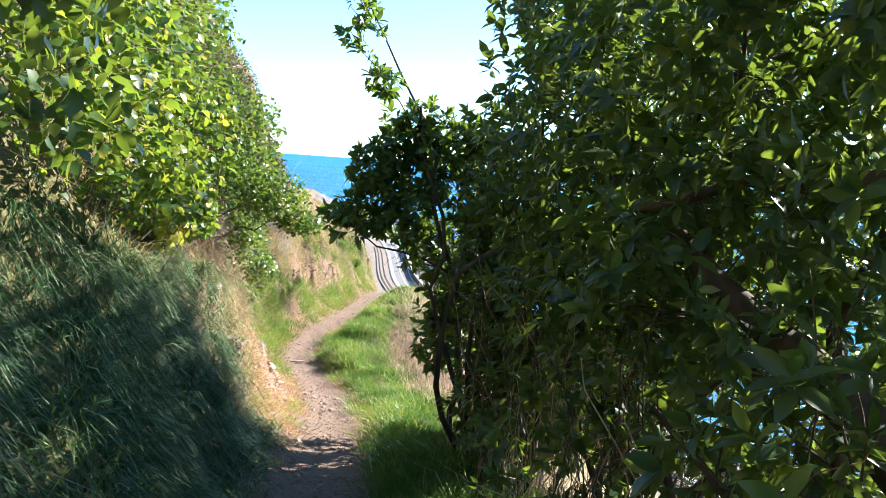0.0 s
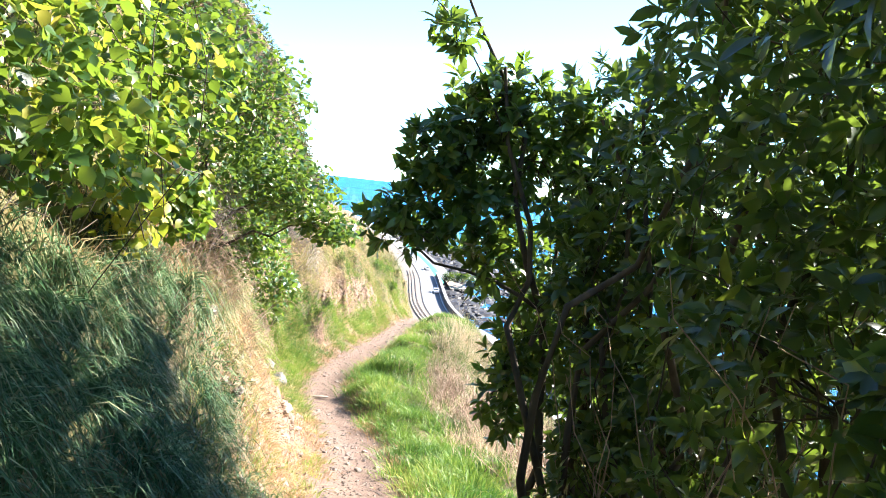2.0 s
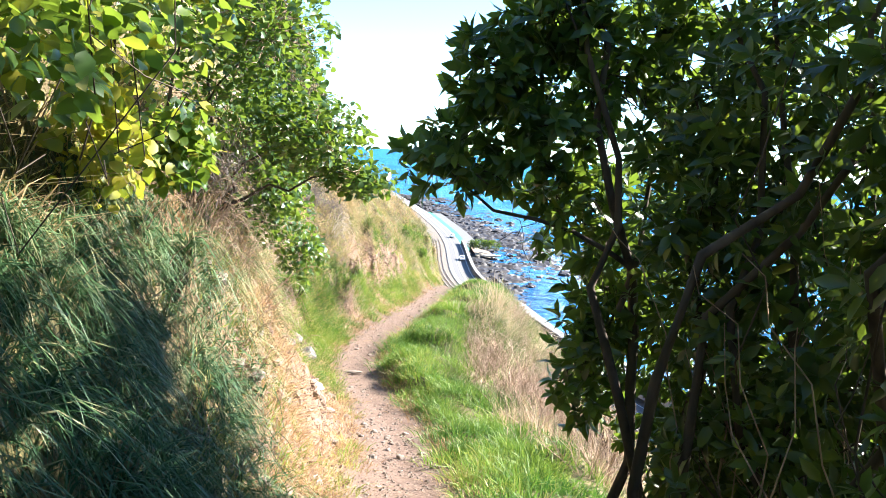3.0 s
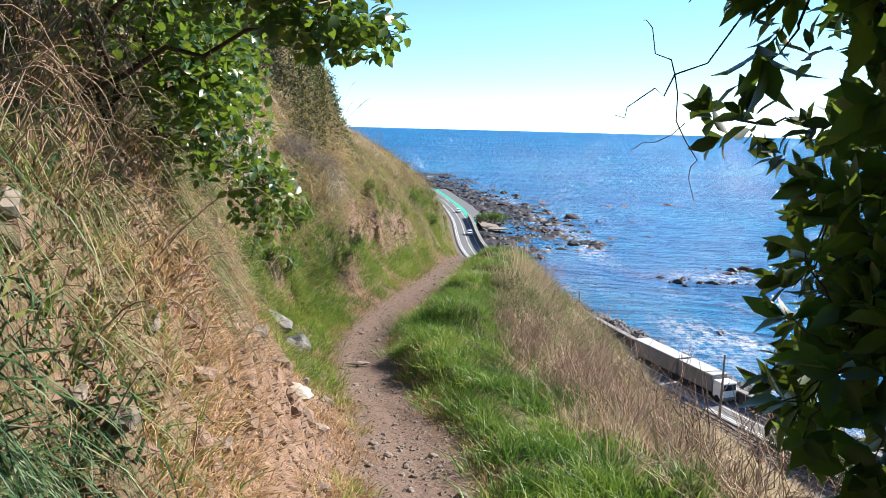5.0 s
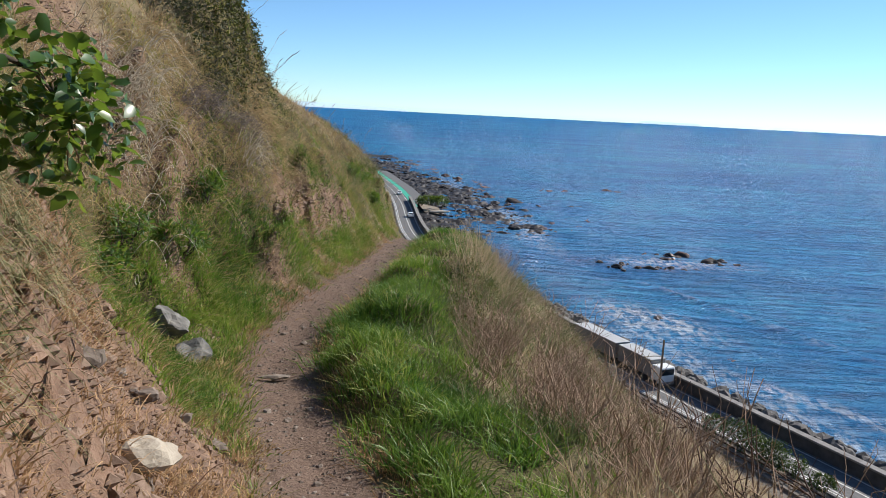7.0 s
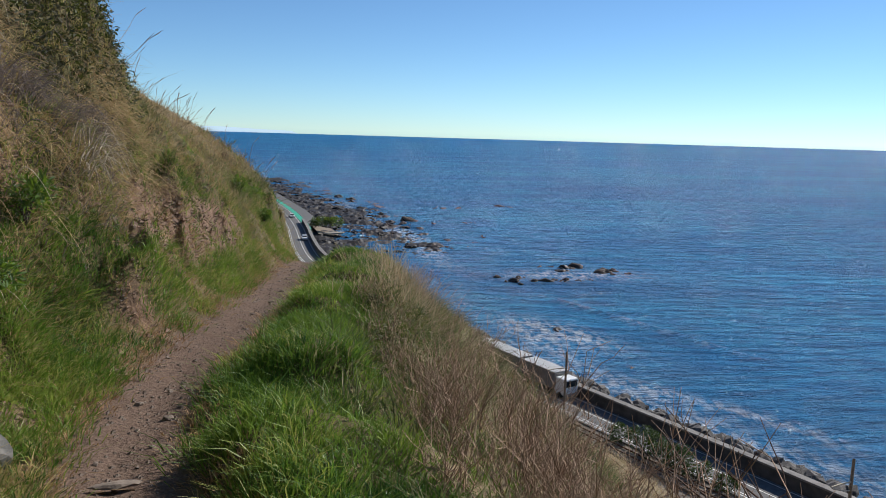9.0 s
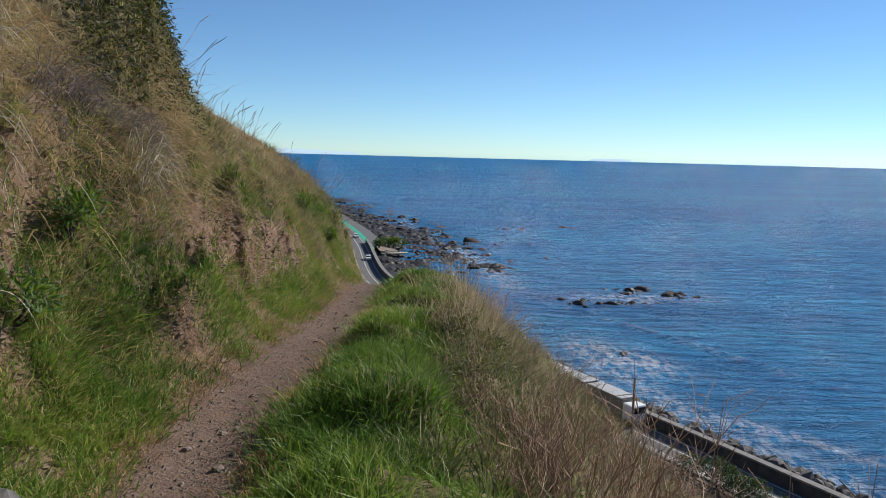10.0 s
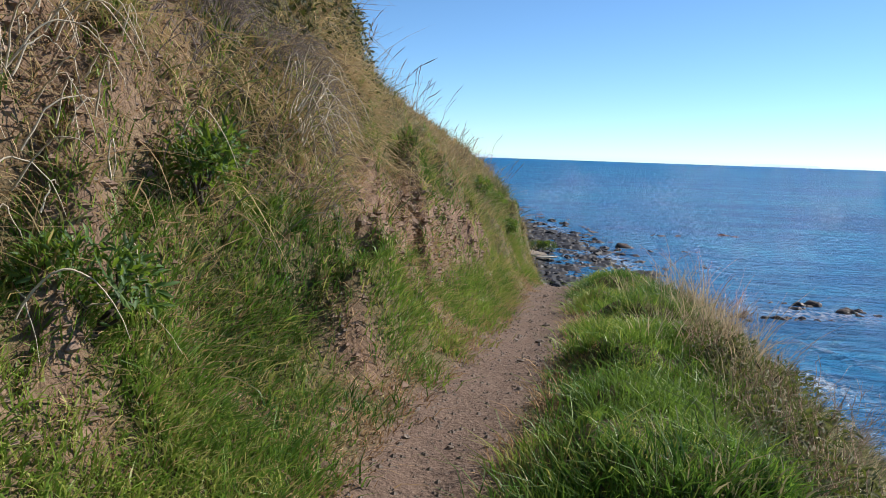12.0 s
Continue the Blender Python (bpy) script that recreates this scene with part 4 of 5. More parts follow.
grass("skyline_stalks", 300, lambda u, y, z, p, s: in_range(y, 22, 31, .5) * in_range(-u, .7, 3.2, .3),
      0.5, 0.006, M_DRY, "tall dry seed stalks on the crest of the bank", 0.6, .35, .2, 3, .08, 4)
grass("plume_grass", 1600, lambda u, y, z, p, s: np.exp(-((u - 2.0) / .5) ** 2 - ((y - 22.5) / 2.2) ** 2),
      0.62, 0.008, M_SLOPE, "pale tall dry grass plumes at the edge of the slope", 0.3, .4, .15, 14, .1, 4)
grass("path_edge_grass", 20000, lambda u, y, z, p, s: near(y, 7, 28) * in_range(np.abs(u), .36, .64, .06) * (.12 + tuft(u, y, 2.0, 19, .45)),
      0.09, 0.009, M_RUSTY, "short worn grass at the edges of the path", 0.7, .8, .2, 12, .05, 2)
grass("bank_litter", 18000, lambda u, y, z, p, s: in_range(y, 12.5, 29, .8) * in_range(-u, .42, 2.2, .2) * (1 - p) * (.25 + tuft(z, y, 2.4, 97, .48)) * (1 - .7 * s) * far_less(y),
      0.10, 0.006, M_RUSTY, "dead brown grass litter between the green tufts", 1.1, 1.2, .2, 12, .07, 2, .1)
grass("thatch", 7000, lambda u, y, z, p, s: in_range(y, 14, 22, .5) * in_range(-u, .5, 1.9, .15) * (s > .3),
      0.13, 0.006, M_RUSTY, "flattened dry thatch on the bare patches of the bank", 1.3, 1.3, .3, 12, .07, 3, .1)
grass("far_slope_scrub", 16000, lambda u, y, z, p, s: in_range(y, 20, 130, 10) * (u > 14) * (z > ROAD + 1),
      0.8, 0.07, M_DRY, "dry scrub low on the seaward slope", 0.5, .6, .3, 8, .5, 2)


# ---- twiggy scrub below the path ----
def twig_plant(x, y, height, spread, stems, mat=None, forks=3):
    z = float(ground(x, y)) - 0.03
    lines = []
    for k in range(stems):
        tip = np.array((x, y, z)) + np.array((rng.normal() * spread, rng.normal() * spread, height * (.65 + .4 * rng.random())))
        main = bent((x + rng.normal() * .05, y + rng.normal() * .05, z), tip, .004 + .0022 * height, .0016, .35, 7)
        lines.append(main)
        for f in range(forks):
            q = main[2 + rng.integers(4), :3]
            end = q + np.array((rng.normal() * .5, rng.normal() * .5, .7 + .4 * rng.random())) * height * .33
            lines.append(bent(q, end, .003 + .0008 * height, .0012, .3, 5))
    return lines


def scrub_kind(height, spread, stems):
    lines = []
    for k in range(stems):
        tip = np.array((rng.normal() * spread, rng.normal() * spread, height * (.6 + .5 * rng.random())))
        main = bent((rng.normal() * .07, rng.normal() * .07, -.05), tip, .0048, .002, .35, 6)
        lines.append(main)
        for f in range(4):
            q = main[1 + rng.integers(4), :3]
            lines.append(bent(q, q + np.array((rng.normal() * .5, rng.normal() * .5, .6 + .5 * rng.random())) * height * .34, .003, .0014, .3, 4))
    return tube_mesh("dry_scrub", lines, M_TWIG, 3)


scrubs = [scrub_kind(.5 + .08 * k, .22 + .02 * k, 17) for k in range(6)]
for k in range(75):
    y = 8 + 7.0 * rng.random() ** .9
    u = 1.8 + 5.0 * rng.random() ** 1.3
    x = float(path_x(y)) + u
    t = thing("dry_scrub", "reddish brown leafless scrub on the slope below the path", "shrub", group="leafless scrub on the slope")
    t.matrix_basis = pose(x, y, float(ground(x, y)), 0, 0, rng.random() * 360) @ Matrix.Diagonal((*[.6 + .5 * rng.random()] * 3, 1))
    part("twig", scrubs[rng.integers(6)], t, kind="stuff")
for k in range(24):
    y = 12.2 + 4.2 * rng.random()
    u = 2.0 + 2.6 * rng.random()
    x = float(path_x(y)) + u
    t = thing("dry_scrub", "tall reddish brown leafless scrub on the slope below the path", "shrub", group="leafless scrub on the slope")
    t.matrix_basis = pose(x, y, float(ground(x, y)), 0, 0, rng.random() * 360) @ Matrix.Diagonal((*[.8 + .5 * rng.random()] * 3, 1))
    part("twig", scrubs[rng.integers(6)], t, kind="stuff")
for k in range(40):
    y = 14 + 11 * rng.random()
    u = 2.3 + 2.4 * rng.random()
    x = float(path_x(y)) + u
    t = thing("dry_scrub", "reddish brown leafless scrub on the slope below the path", "shrub", group="leafless scrub on the slope")
    t.matrix_basis = pose(x, y, float(ground(x, y)), 0, 0, rng.random() * 360) @ Matrix.Diagonal((*[.5 + .4 * rng.random()] * 3, 1))
    part("twig", scrubs[rng.integers(6)], t, kind="stuff")
for x, y, h, sp in ((1.3, 12.7, 2.0, .25), (1.0, 12.3, 1.3, .2), (1.6, 12.2, 1.5, .3), (.85, 11.8, .9, .2), (1.1, 14.2, 1.6, .15), (1.9, 12.9, 1.9, .3), (2.2, 12.4, 1.7, .3)):
    t = thing("bare_stalk", "tall bare branching weed stalk on the slope", "stalk", group="tall bare stalks")
    for line in twig_plant(x, y, h, sp, 3, forks=5):
        line[:, 3] = line[:, 3] * 1.6 + .0008
        part("stem", tube_mesh("stem", [line], M_STALK, 4), t)

# ---- stones ----
stone_kinds = [rock_mesh("stone", M_STONE, 10 + k, 0.6, 2, .4) for k in range(5)]
for k in range(250):
    y = 7.5 + 19 * rng.random() ** 3
    u = rng.normal() * .22 - .05
    if k < 60:
        y, u = 10.6 + 1.3 * rng.random(), -.25 + .22 * rng.normal()
    x = float(path_x(y)) + u
    s = .02 + .062 * rng.random() ** 3
    place("stone", stone_kinds[rng.integers(5)], x, y, float(ground(x, y)) + s * .1, s * 1.3, s, s, rng.random() * 360, "small angular stone lying on the path", "stone", "stones on the path", 20 * rng.random())
pale = rock_mesh("pale_rock", M_PALE, 31, .6, 3, .35)
grey = rock_mesh("grey_rock", M_GREY, 35, .75, 3, .45)
place("pale_rock", pale, -2.62, 11.33, -1.74, .34, .26, .24, 30, "pale angular rock at the foot of the bank", "rock", "", 8)
place("grey_rock", grey, -3.60, 14.95, -2.46, .42, .40, .46, 70, "grey angular rock beside the path", "rock", "", 25)
place("grey_rock", grey, -3.92, 15.3, -2.28, .50, .38, .40, 160, "grey angular rock propped against the bank", "rock", "", -20)
place("grey_rock", stone_kinds[1], -2.75, 14.85, -2.62, .30, .12, .08, 15, "flat stone lying across the path", "stone", "")
bank_kinds = [rock_mesh("bank_stone", M_STONE if k == 4 else M_CLOD, 80 + k, .75, 2, .45) for k in range(5)]
for k in range(240):
    y = (7.4 + 5.2 * rng.random()) if k < 150 else (18.8 + 5 * rng.random())
    u = .6 + .75 * rng.random() if k < 150 else .95 + .4 * rng.random()
    x = float(path_x(y)) - u
    s = .04 + .12 * rng.random() ** 2.5
    place("bank_stone", bank_kinds[rng.integers(5)], x, y, float(ground(x, y)), s * 1.2, s, s, rng.random() * 360, "stone bedded in the bare earth bank", "stone", "stones in the earth bank", 60 * rng.random())
P, N, U = scatter(9000, lambda u, y, z, p, s: near(y, 1, 28) * (p + .25 * s))
sz = .006 + .018 * rng.random(len(P)) ** 3
octv = np.array([(1, 0, 0), (0, 1, 0), (-1, 0, 0), (0, -1, 0), (0, 0, .7), (0, 0, -.7)])
octf = np.array([(0, 1, 4), (1, 2, 4), (2, 3, 4), (3, 0, 4), (1, 0, 5), (2, 1, 5), (3, 2, 5), (0, 3, 5)])
jit = 1 + .5 * (rng.random((len(P), 6, 3)) - .5)
V = P[:, None] + octv[None] * jit * sz[:, None, None]
F = octf[None] + (np.arange(len(P)) * 6)[:, None, None]
tagged(new("gravel", mesh_np("gravel", V.reshape(-1, 3), F.reshape(-1, 3), M_STONE, flat=True)), "fine gravel and grit on the path and bank", "gravel", kind="stuff")


P, N, U = scatter(7000, lambda u, y, z, p, s: in_range(y, 7, 26, .5) * (u < -.4) * s ** 2)
sz = .012 + .035 * rng.random(len(P)) ** 2.5
jit = 1 + .7 * (rng.random((len(P), 6, 3)) - .5)
V = P[:, None] + octv[None] * jit * sz[:, None, None]
F = octf[None] + (np.arange(len(P)) * 6)[:, None, None]
tagged(new("earth_crumbs", mesh_np("earth_crumbs", V.reshape(-1, 3), F.reshape(-1, 3), M_CLOD, flat=True)), "crumbling clods of earth on the bank", "earth", kind="stuff")


# ---- dead stems on the bank ----
def arching(x, y, count, spread, length, name, label, mat=M_BLEACH, radius=.0065, z0=None):
    lines = []
    for k in range(count):
        yy, xx = y + rng.normal() * spread, x + rng.normal() * spread * .4
        z = float(ground(xx, yy)) if z0 is None else z0 + .1 * rng.normal()
        a = rng.random() * 2 * math.pi
        L = length * (.5 + .8 * rng.random())
        t = np.linspace(0, 1, 13)
        out = np.array((.75, .25 * rng.normal(), 0)) + np.array((math.cos(a), math.sin(a), 0)) * .5
        P = np.array((xx, yy, z)) + np.outer(t, out * L * .7)
        P[:, 2] += L * (.55 * np.sin(t * 2.2) - .55 * t ** 2 * rng.random() * 1.6)
        P += np.cumsum(rng.normal(size=P.shape), 0) * .006 + (.1, 0, 0)
        lines.append(np.column_stack([P, radius * (1 - .75 * t)]))
    tagged(new(name, tube_mesh(name, lines, mat, 4)), label, "dead stems", kind="stuff")


arching(-5.05, 16.7, 320, .6, .5, "bleached_stems", "bleached curling dead stems hanging on the bank")
arching(-4.1, 18.75, 24, .16, .5, "dead_branch_tuft", "bleached dead branches sticking out of the bank", z0=-.92)
arching(-4.6, 18.5, 330, .42, .4, "dead_tangle", "greyish brown tangle of dead twigs on the bank", M_GREYTWIG, .0042)
arching(-4.2, 19.3, 200, .3, .34, "dead_tangle", "greyish brown dead twigs above the hollow in the bank", M_GREYTWIG, .0038)
arching(-2.9, 9.6, 34, .7, .34, "dry_stems", "dry curling stems on the bank below the bush", M_TWIG, .003)
arching(-2.6, 6.6, 20, .5, .36, "dry_stems", "dry curling stems under the vine", M_TWIG, .0028)
arching(-2.55, 7.9, 130, .45, .42, "dry_tangle", "tangle of dry brown stems under the bush", M_TWIG, .0032)
arching(-2.85, 8.0, 240, .45, .36, "dry_tangle", "tangle of dry brown stems hanging below the bush", M_GREYTWIG, .0032, .75)
P, N, U = scatter(5000, lambda u, y, z, p, s: in_range(y, 15.5, 21.5, .5) * in_range(z - path_z(y), 1.5, 3.6, .3) * (u < 0) * off_hump(u, y) * (1 - s))
me = blade_mesh("straw_mat", P, unit(N + rng.normal(size=N.shape) * .7), (.14 + .22 * rng.random(len(P))), .006 + .004 * rng.random(len(P)), rng.normal(size=P.shape) * .5 + (0.3, 0, -.2), M_DRY, 4, 1.4)
tagged(new("straw_mat", me), "matted grey straw hanging on the bank", "dead grass", kind="stuff")

# ---- shrubs on the bank ----
def weed(x, y, r, count, label, lift=.35):
    z = float(ground(x, y))
    bush("green_weed", (x + .08, y, z + r * lift), (r, r, r * .8), count * 2, .07, M_WEED, label, "shrub", "leafy weeds on the bank", 12, .42)


weed(-4.35, 17.75, .30, 480, "dark green leafy weed on the bank")
weed(-4.6, 15.7, .32, 420, "dark green leafy weed at the foot of the bank")
weed(-4.3, 16.55, .30, 380, "dark green leafy weed on the bank")
weed(-3.6, 26.9, .24, 300, "green leafy weed on the crest of the bank")
weed(-3.42, 28.4, .24, 300, "green bush on the bank beside the path")
weed(-3.1, 27.6, .18, 220, "small green bush on the bank beside the path")
weed(-3.95, 13.6, .24, 260, "green leafy weed on the bank")


def dry_bush(x, y, rx, ry, rz, count, label):
    """A low rounded bush of small dull leaves and many fine twigs."""
    z = float(ground(x, y))
    t = bush("dry_bush", (x, y, z + rz * .55), (rx, ry, rz), count, .05, M_DRYBUSH, label, "shrub", "low dry bushes on the edge of the slope", 16, .5)
    lines = []
    for k in range(70):
        a = rng.random() * 2 * math.pi
        q = np.array((x + rx * .4 * rng.normal(), y + ry * .4 * rng.normal(), z + rz * .2))
        lines.append(bent(q, q + np.array((.25 * math.cos(a), .25 * math.sin(a), .55 + .3 * rng.random())) * rz * 2.2, .004, .0015, .35, 6))
    part("twig", tube_mesh("twig", lines, M_TWIG, 3), t, kind="stuff")


for x, y, rx, ry, rz in ((-.82, 18.5, .42, .5, .22), (-.9, 17.6, .32, .4, .2), (-.95, 20.0, .32, .4, .16), (-.7, 19.4, .4, .5, .2), (-.8, 21.4, .38, .45, .16), (-.6, 17.0, .4, .5, .2)):
    dry_bush(x, y, rx, ry, rz, int(2600 * rx), "low olive brown bush on the grassy edge of the slope")

# tall grass stalks with seed heads along the crest
P, N, U = scatter(75, lambda u, y, z, p, s: in_range(y, 20.5, 30.5, .5) * in_range(-u, .8, 3.0, .2) * (z - path_z(y) > 1.6))
lines = []
for q in P:
    line = bent(q - (0, 0, .05), q + np.array((.16 + .2 * rng.normal(), .2 * rng.normal(), .4 + .4 * rng.random())), .0035, .002, .15, 12)
    line[:, 0] += .12 * np.linspace(0, 1, 12) ** 3
    line[-3:, 3] = (.004, .006, .001)
    lines.append(line)
tagged(new("seed_stalks", tube_mesh("seed_stalks", lines, M_TWIG, 4)), "tall dry grass stalks with seed heads on the crest", "grass", kind="stuff")


# ---- trees ----
def crown_leaves(name, parent, P, size, mat, droop=.3, label="", wide=1.0, outward=None):
    n = len(P)
    D = rng.normal(size=(n, 3)) * (1, 1, .6) - (0, 0, droop)
    if outward is not None:
        D = D + outward
    N = unit(rng.normal(size=(n, 3)) * .7 + (0, 0, 1.0))
    return part(name, leaf_mesh(name, P, D, N, size * (.55 + .75 * rng.random(n)), mat, wide), parent, label, kind="stuff")


def rosette_tips(rows, per):
    """Ends of twigs in the leafy masses, and the way each one points."""
    tips, axes = [], []
    for (cx, cy, cz, rx, ry, rz, w) in rows:
        n = max(int(per * w), 1)
        v = unit(rng.normal(size=(n, 3))) * rng.random((n, 1)) ** .4
        tips.append(np.array((cx, cy, cz)) + v * (rx, ry, rz))
        axes.append(unit(v + (0, 0, .35) + rng.normal(size=(n, 3)) * .35))
    return np.concatenate(tips), np.concatenate(axes)


def rosettes(name, parent, tips, axes, size, mat, label="", wide=.7, leaves=8, droop=.35):
    """Whorls of lance-shaped leaves round the ends of twigs."""
    n = len(tips)
    own = np.repeat(np.arange(n), leaves)
    A = axes[own]
    side = unit(np.cross(axes, rng.normal(size=(n, 3))))[own]
    third = np.cross(A, side)
    phi = np.tile(np.arange(leaves) * 2.4, n) + np.repeat(rng.random(n) * 6.3, leaves) + .3 * rng.normal(size=n * leaves)
    R = side * np.cos(phi)[:, None] + third * np.sin(phi)[:, None]
    tilt = np.tile(np.linspace(.35, 1.5, leaves), n)[:, None] + .15 * rng.normal(size=(n * leaves, 1))
    D = A * np.cos(tilt) + R * np.sin(tilt) - np.array((0, 0, droop)) * rng.random((n * leaves, 1)) * 1.6
    root = tips[own] - A * np.tile(np.linspace(0, .45, leaves), n)[:, None] * size
    grown = np.repeat(.7 + .6 * rng.random(n), leaves) * (.7 + .45 * rng.random(n * leaves))
    return part(name, leaf_mesh(name, root, D, unit(A + .3 * rng.normal(size=A.shape)), size * grown, mat, wide), parent, label, kind="stuff")


def twigs_through(rows, P, count, mat):
    """Twigs from the middle of each leafy mass out to its leaves."""
    C = np.array([r[:3] for r in rows])
    lines = []
    for q in P[rng.integers(len(P), size=count)]:
        c = C[np.argmin(np.linalg.norm(C - q, axis=1))]
        lines.append(bent(c + (q - c) * .35 * rng.random(), q, .005, .0018, .4, 6))
    return tube_mesh("twig", lines, mat, 4)


def ellipsoids(rows, per):
    out = []
    for (cx, cy, cz, rx, ry, rz, w) in rows:
        n = int(per * w)
        v = unit(rng.normal(size=(n, 3))) * rng.random((n, 1)) ** .45
        out.append(np.array((cx, cy, cz)) + v * (rx, ry, rz))
    return np.concatenate(out)


def gz(x, y):
    return float(ground(x, y))


# the dark trees on the downhill side
# Masses at y below 1 are unseen foliage, added to shade the tree.
R_ROWS = [(.95, 6.4, 1.2, .85, 1.1, 1.3, 2.0), (.5, 7.1, 1.5, .6, .6, .8, 1.0), (.85, 5.0, 1.9, .8, 1.1, 1.2, 1.9), (1.15, 3.6, 2.2, .9, 1.2, 1.3, 1.9), (1.5, 2.3, 2.4, .9, 1.0, 1.3, 1.6), (2.2, 4.4, 1.2, 1.3, 1.8, 1.6, 2.2),
          (.95, 4.6, .6, .75, 1.3, 1.0, 1.8), (.75, 6.5, .0, .6, 1.0, .9, 1.5), (1.1, 7.3, -.5, .6, .6, .9, 1.2), (1.7, 7.2, -.5, .6, .7, 1.0, 1.2), (1.1, 3.2, 1.0, .7, 1.1, 1.0, 1.5), (2.4, 2.6, 2.6, 1.3, 1.3, 1.4, 1.6), (2.0, 6.6, 1.2, 1.2, 1.4, 1.9, 2.0), (2.8, 5.2, 2.6, 1.5, 2.0, 1.5, 1.8), (.9, 5.7, 2.9, .8, 1.0, .8, 1.1), (1.2, 4.0, 3.3, 1.0, 1.3, .7, 1.0), (1.6, 1.3, 3.0, 1.2, .8, .7, .7),
          (1.4, 7.6, .6, .9, .8, 1.4, 1.0), (1.3, 2.0, .6, .7, .9, .8, .9), (1.9, 3.0, .0, 1.2, 1.4, .9, 1.2), (.35, 6.9, .6, .45, .6, .9, 1.0), (.45, 6.2, -.5, .45, .9, .65, .5), (.5, 5.0, -.2, .45, .9, .65, .4), (.4, 7.9, .1, .45, .4, 1.0, .8), (.9, 3.8, .0, .5, .9, .7, .7), (1.3, 6.8, 2.9, .8, .9, .7, 1.3), (2.3, 7.4, 2.4, 1.0, 1.0, 1.2, 1.3), (2.0, .4, 1.6, .9, 1.2, 1.6, 1.6), (1.0, .2, 3.7, 1.3, 1.6, .5, 1.2), (2.0, -2.0, 1.8, 1.0, 1.5, 1.8, 1.2), (.8, 7.6, -.9, .5, .5, .7, 1.2), (1.3, 7.9, -.9, .6, .5, .8, 1.3), (1.9, 7.6, -.5, .6, .6, 1.1, 1.4), (2.6, 7.4, .3, .7, .9, 1.6, 1.5)]
EDGE_ROWS = [(.08, 8.3, .15, .22, .25, .8, .8), (-.27, 8.3, .42, .13, .15, .13, .10), (.28, 8.3, 1.0, .4, .3, .6, .7), (.08, 8.3, -.5, .22, .22, .3, .35)]
right_tree = thing("broadleaf_tree", "dense dark broadleaf tree standing in shade beside the path", "tree")
P, A = rosette_tips(R_ROWS, 235)
keep = (P[:, 2] > .15 + ground(P[:, 0], P[:, 1])) & (P[:, 0] > .16 - .15 * rng.random(len(P)))
low = (P[:, 2] < .35 + .6 * fbm(P[:, 0] * 1.5, P[:, 1] * 1.5, 66)) & (P[:, 0] < 1.8) & (P[:, 1] < 5.6)
keep &= ~low | (rng.random(len(P)) < .4)
P, A = P[keep], A[keep]
rosettes("crown", right_tree, P, A, .102, M_LEAF_R, "dark glossy lance-shaped leaves", .72)
E, EA = rosette_tips(EDGE_ROWS, 60)
rosettes("bough", right_tree, E, EA, .108, M_LEAF_D, "large oval leaves, darkened for the backlight", .8, 6, .2)
P = np.concatenate([P, E])
# Leaf masses added farther right, nearly all unseen, to keep light out of the tree.
outer = ellipsoids([(3.5, 2.4, 1.3, 1.2, 1.9, 2.4, 1.5), (3.7, 5.4, .9, 1.2, 1.8, 2.6, 1.5), (3.4, -.2, 1.6, 1.1, 1.6, 2.2, 1.2), (2.9, 3.8, -.3, 1.0, 2.0, 1.2, .8)], 2600)
outer = outer[outer[:, 2] > .1 + ground(outer[:, 0], outer[:, 1])]
crown_leaves("crown", right_tree, outer, .12, M_LEAF_R, .35, "outer leaves added mostly out of view to shade the tree")
lines = []
for bx, by, tx, ty, tz, r in ((.25, 6.9, .35, 7.0, 1.6, .034), (.42, 6.75, .9, 6.4, 2.0, .03), (.3, 6.3, .6, 5.6, 2.3, .03), (.55, 6.0, 1.0, 5.2, 2.6, .03), (.6, 5.3, .9, 4.7, 2.6, .026), (.95, 4.6, 1.1, 3.8, 2.8, .028), (1.1, 3.8, 1.4, 3.0, 3.0, .03), (1.5, 3.0, 1.5, 2.2, 3.2, .05), (1.6, 4.6, 2.2, 4.4, 2.8, .07), (1.5, 6.2, 2.0, 6.6, 2.6, .06), (.4, 7.2, -.35, 7.25, 2.1, .035), (1.15, 3.3, .9, 4.4, 1.6, .03), (.95, 4.2, .7, 5.2, 1.3, .03), (.85, 6.6, .25, 6.6, 1.75, .032), (1.0, 6.5, .7, 6.5, 2.2, .03), (.5, 6.9, .15, 7.0, 1.1, .024)):
    lines.append(bent((bx, by, gz(bx, by) - .1), (tx, ty, tz), r, r * .35, .35, 9))
part("trunk", tube_mesh("trunk", lines, M_BARK, 7), right_tree, "slender dark trunks")
part("tendril", tube_mesh("tendril", [bent((-.1, 7.9, 1.15), (-.5, 8.15, .55), .004, .003, .5, 8), bent((-.5, 8.15, .55), (-.40, 8.2, .15), .003, .001, .4, 8), bent((-.5, 8.15, .55), (-.68, 8.15, .42), .003, .001, .7, 6), bent((-.5, 8.15, .55), (-.6, 8.2, .72), .003, .001, .7, 6), bent((-.45, 8.18, .4), (-.62, 8.2, .3), .002, .001, .6, 5)], M_BARK, 4), right_tree, "thin bare hanging twig")
part("limb", tube_mesh("limb", [bent((1.9, 1.9, .35), (.95, 3.1, 1.35), .12, .05, .2, 8), bent((2.1, 2.3, 1.6), (.8, 3.2, 1.45), .05, .02, .3, 8), bent((1.5, 2.2, .2), (.9, 3.0, .6), .03, .012, .4, 7)], M_BARK, 7), right_tree, "thick crooked dark limb")
stems = []
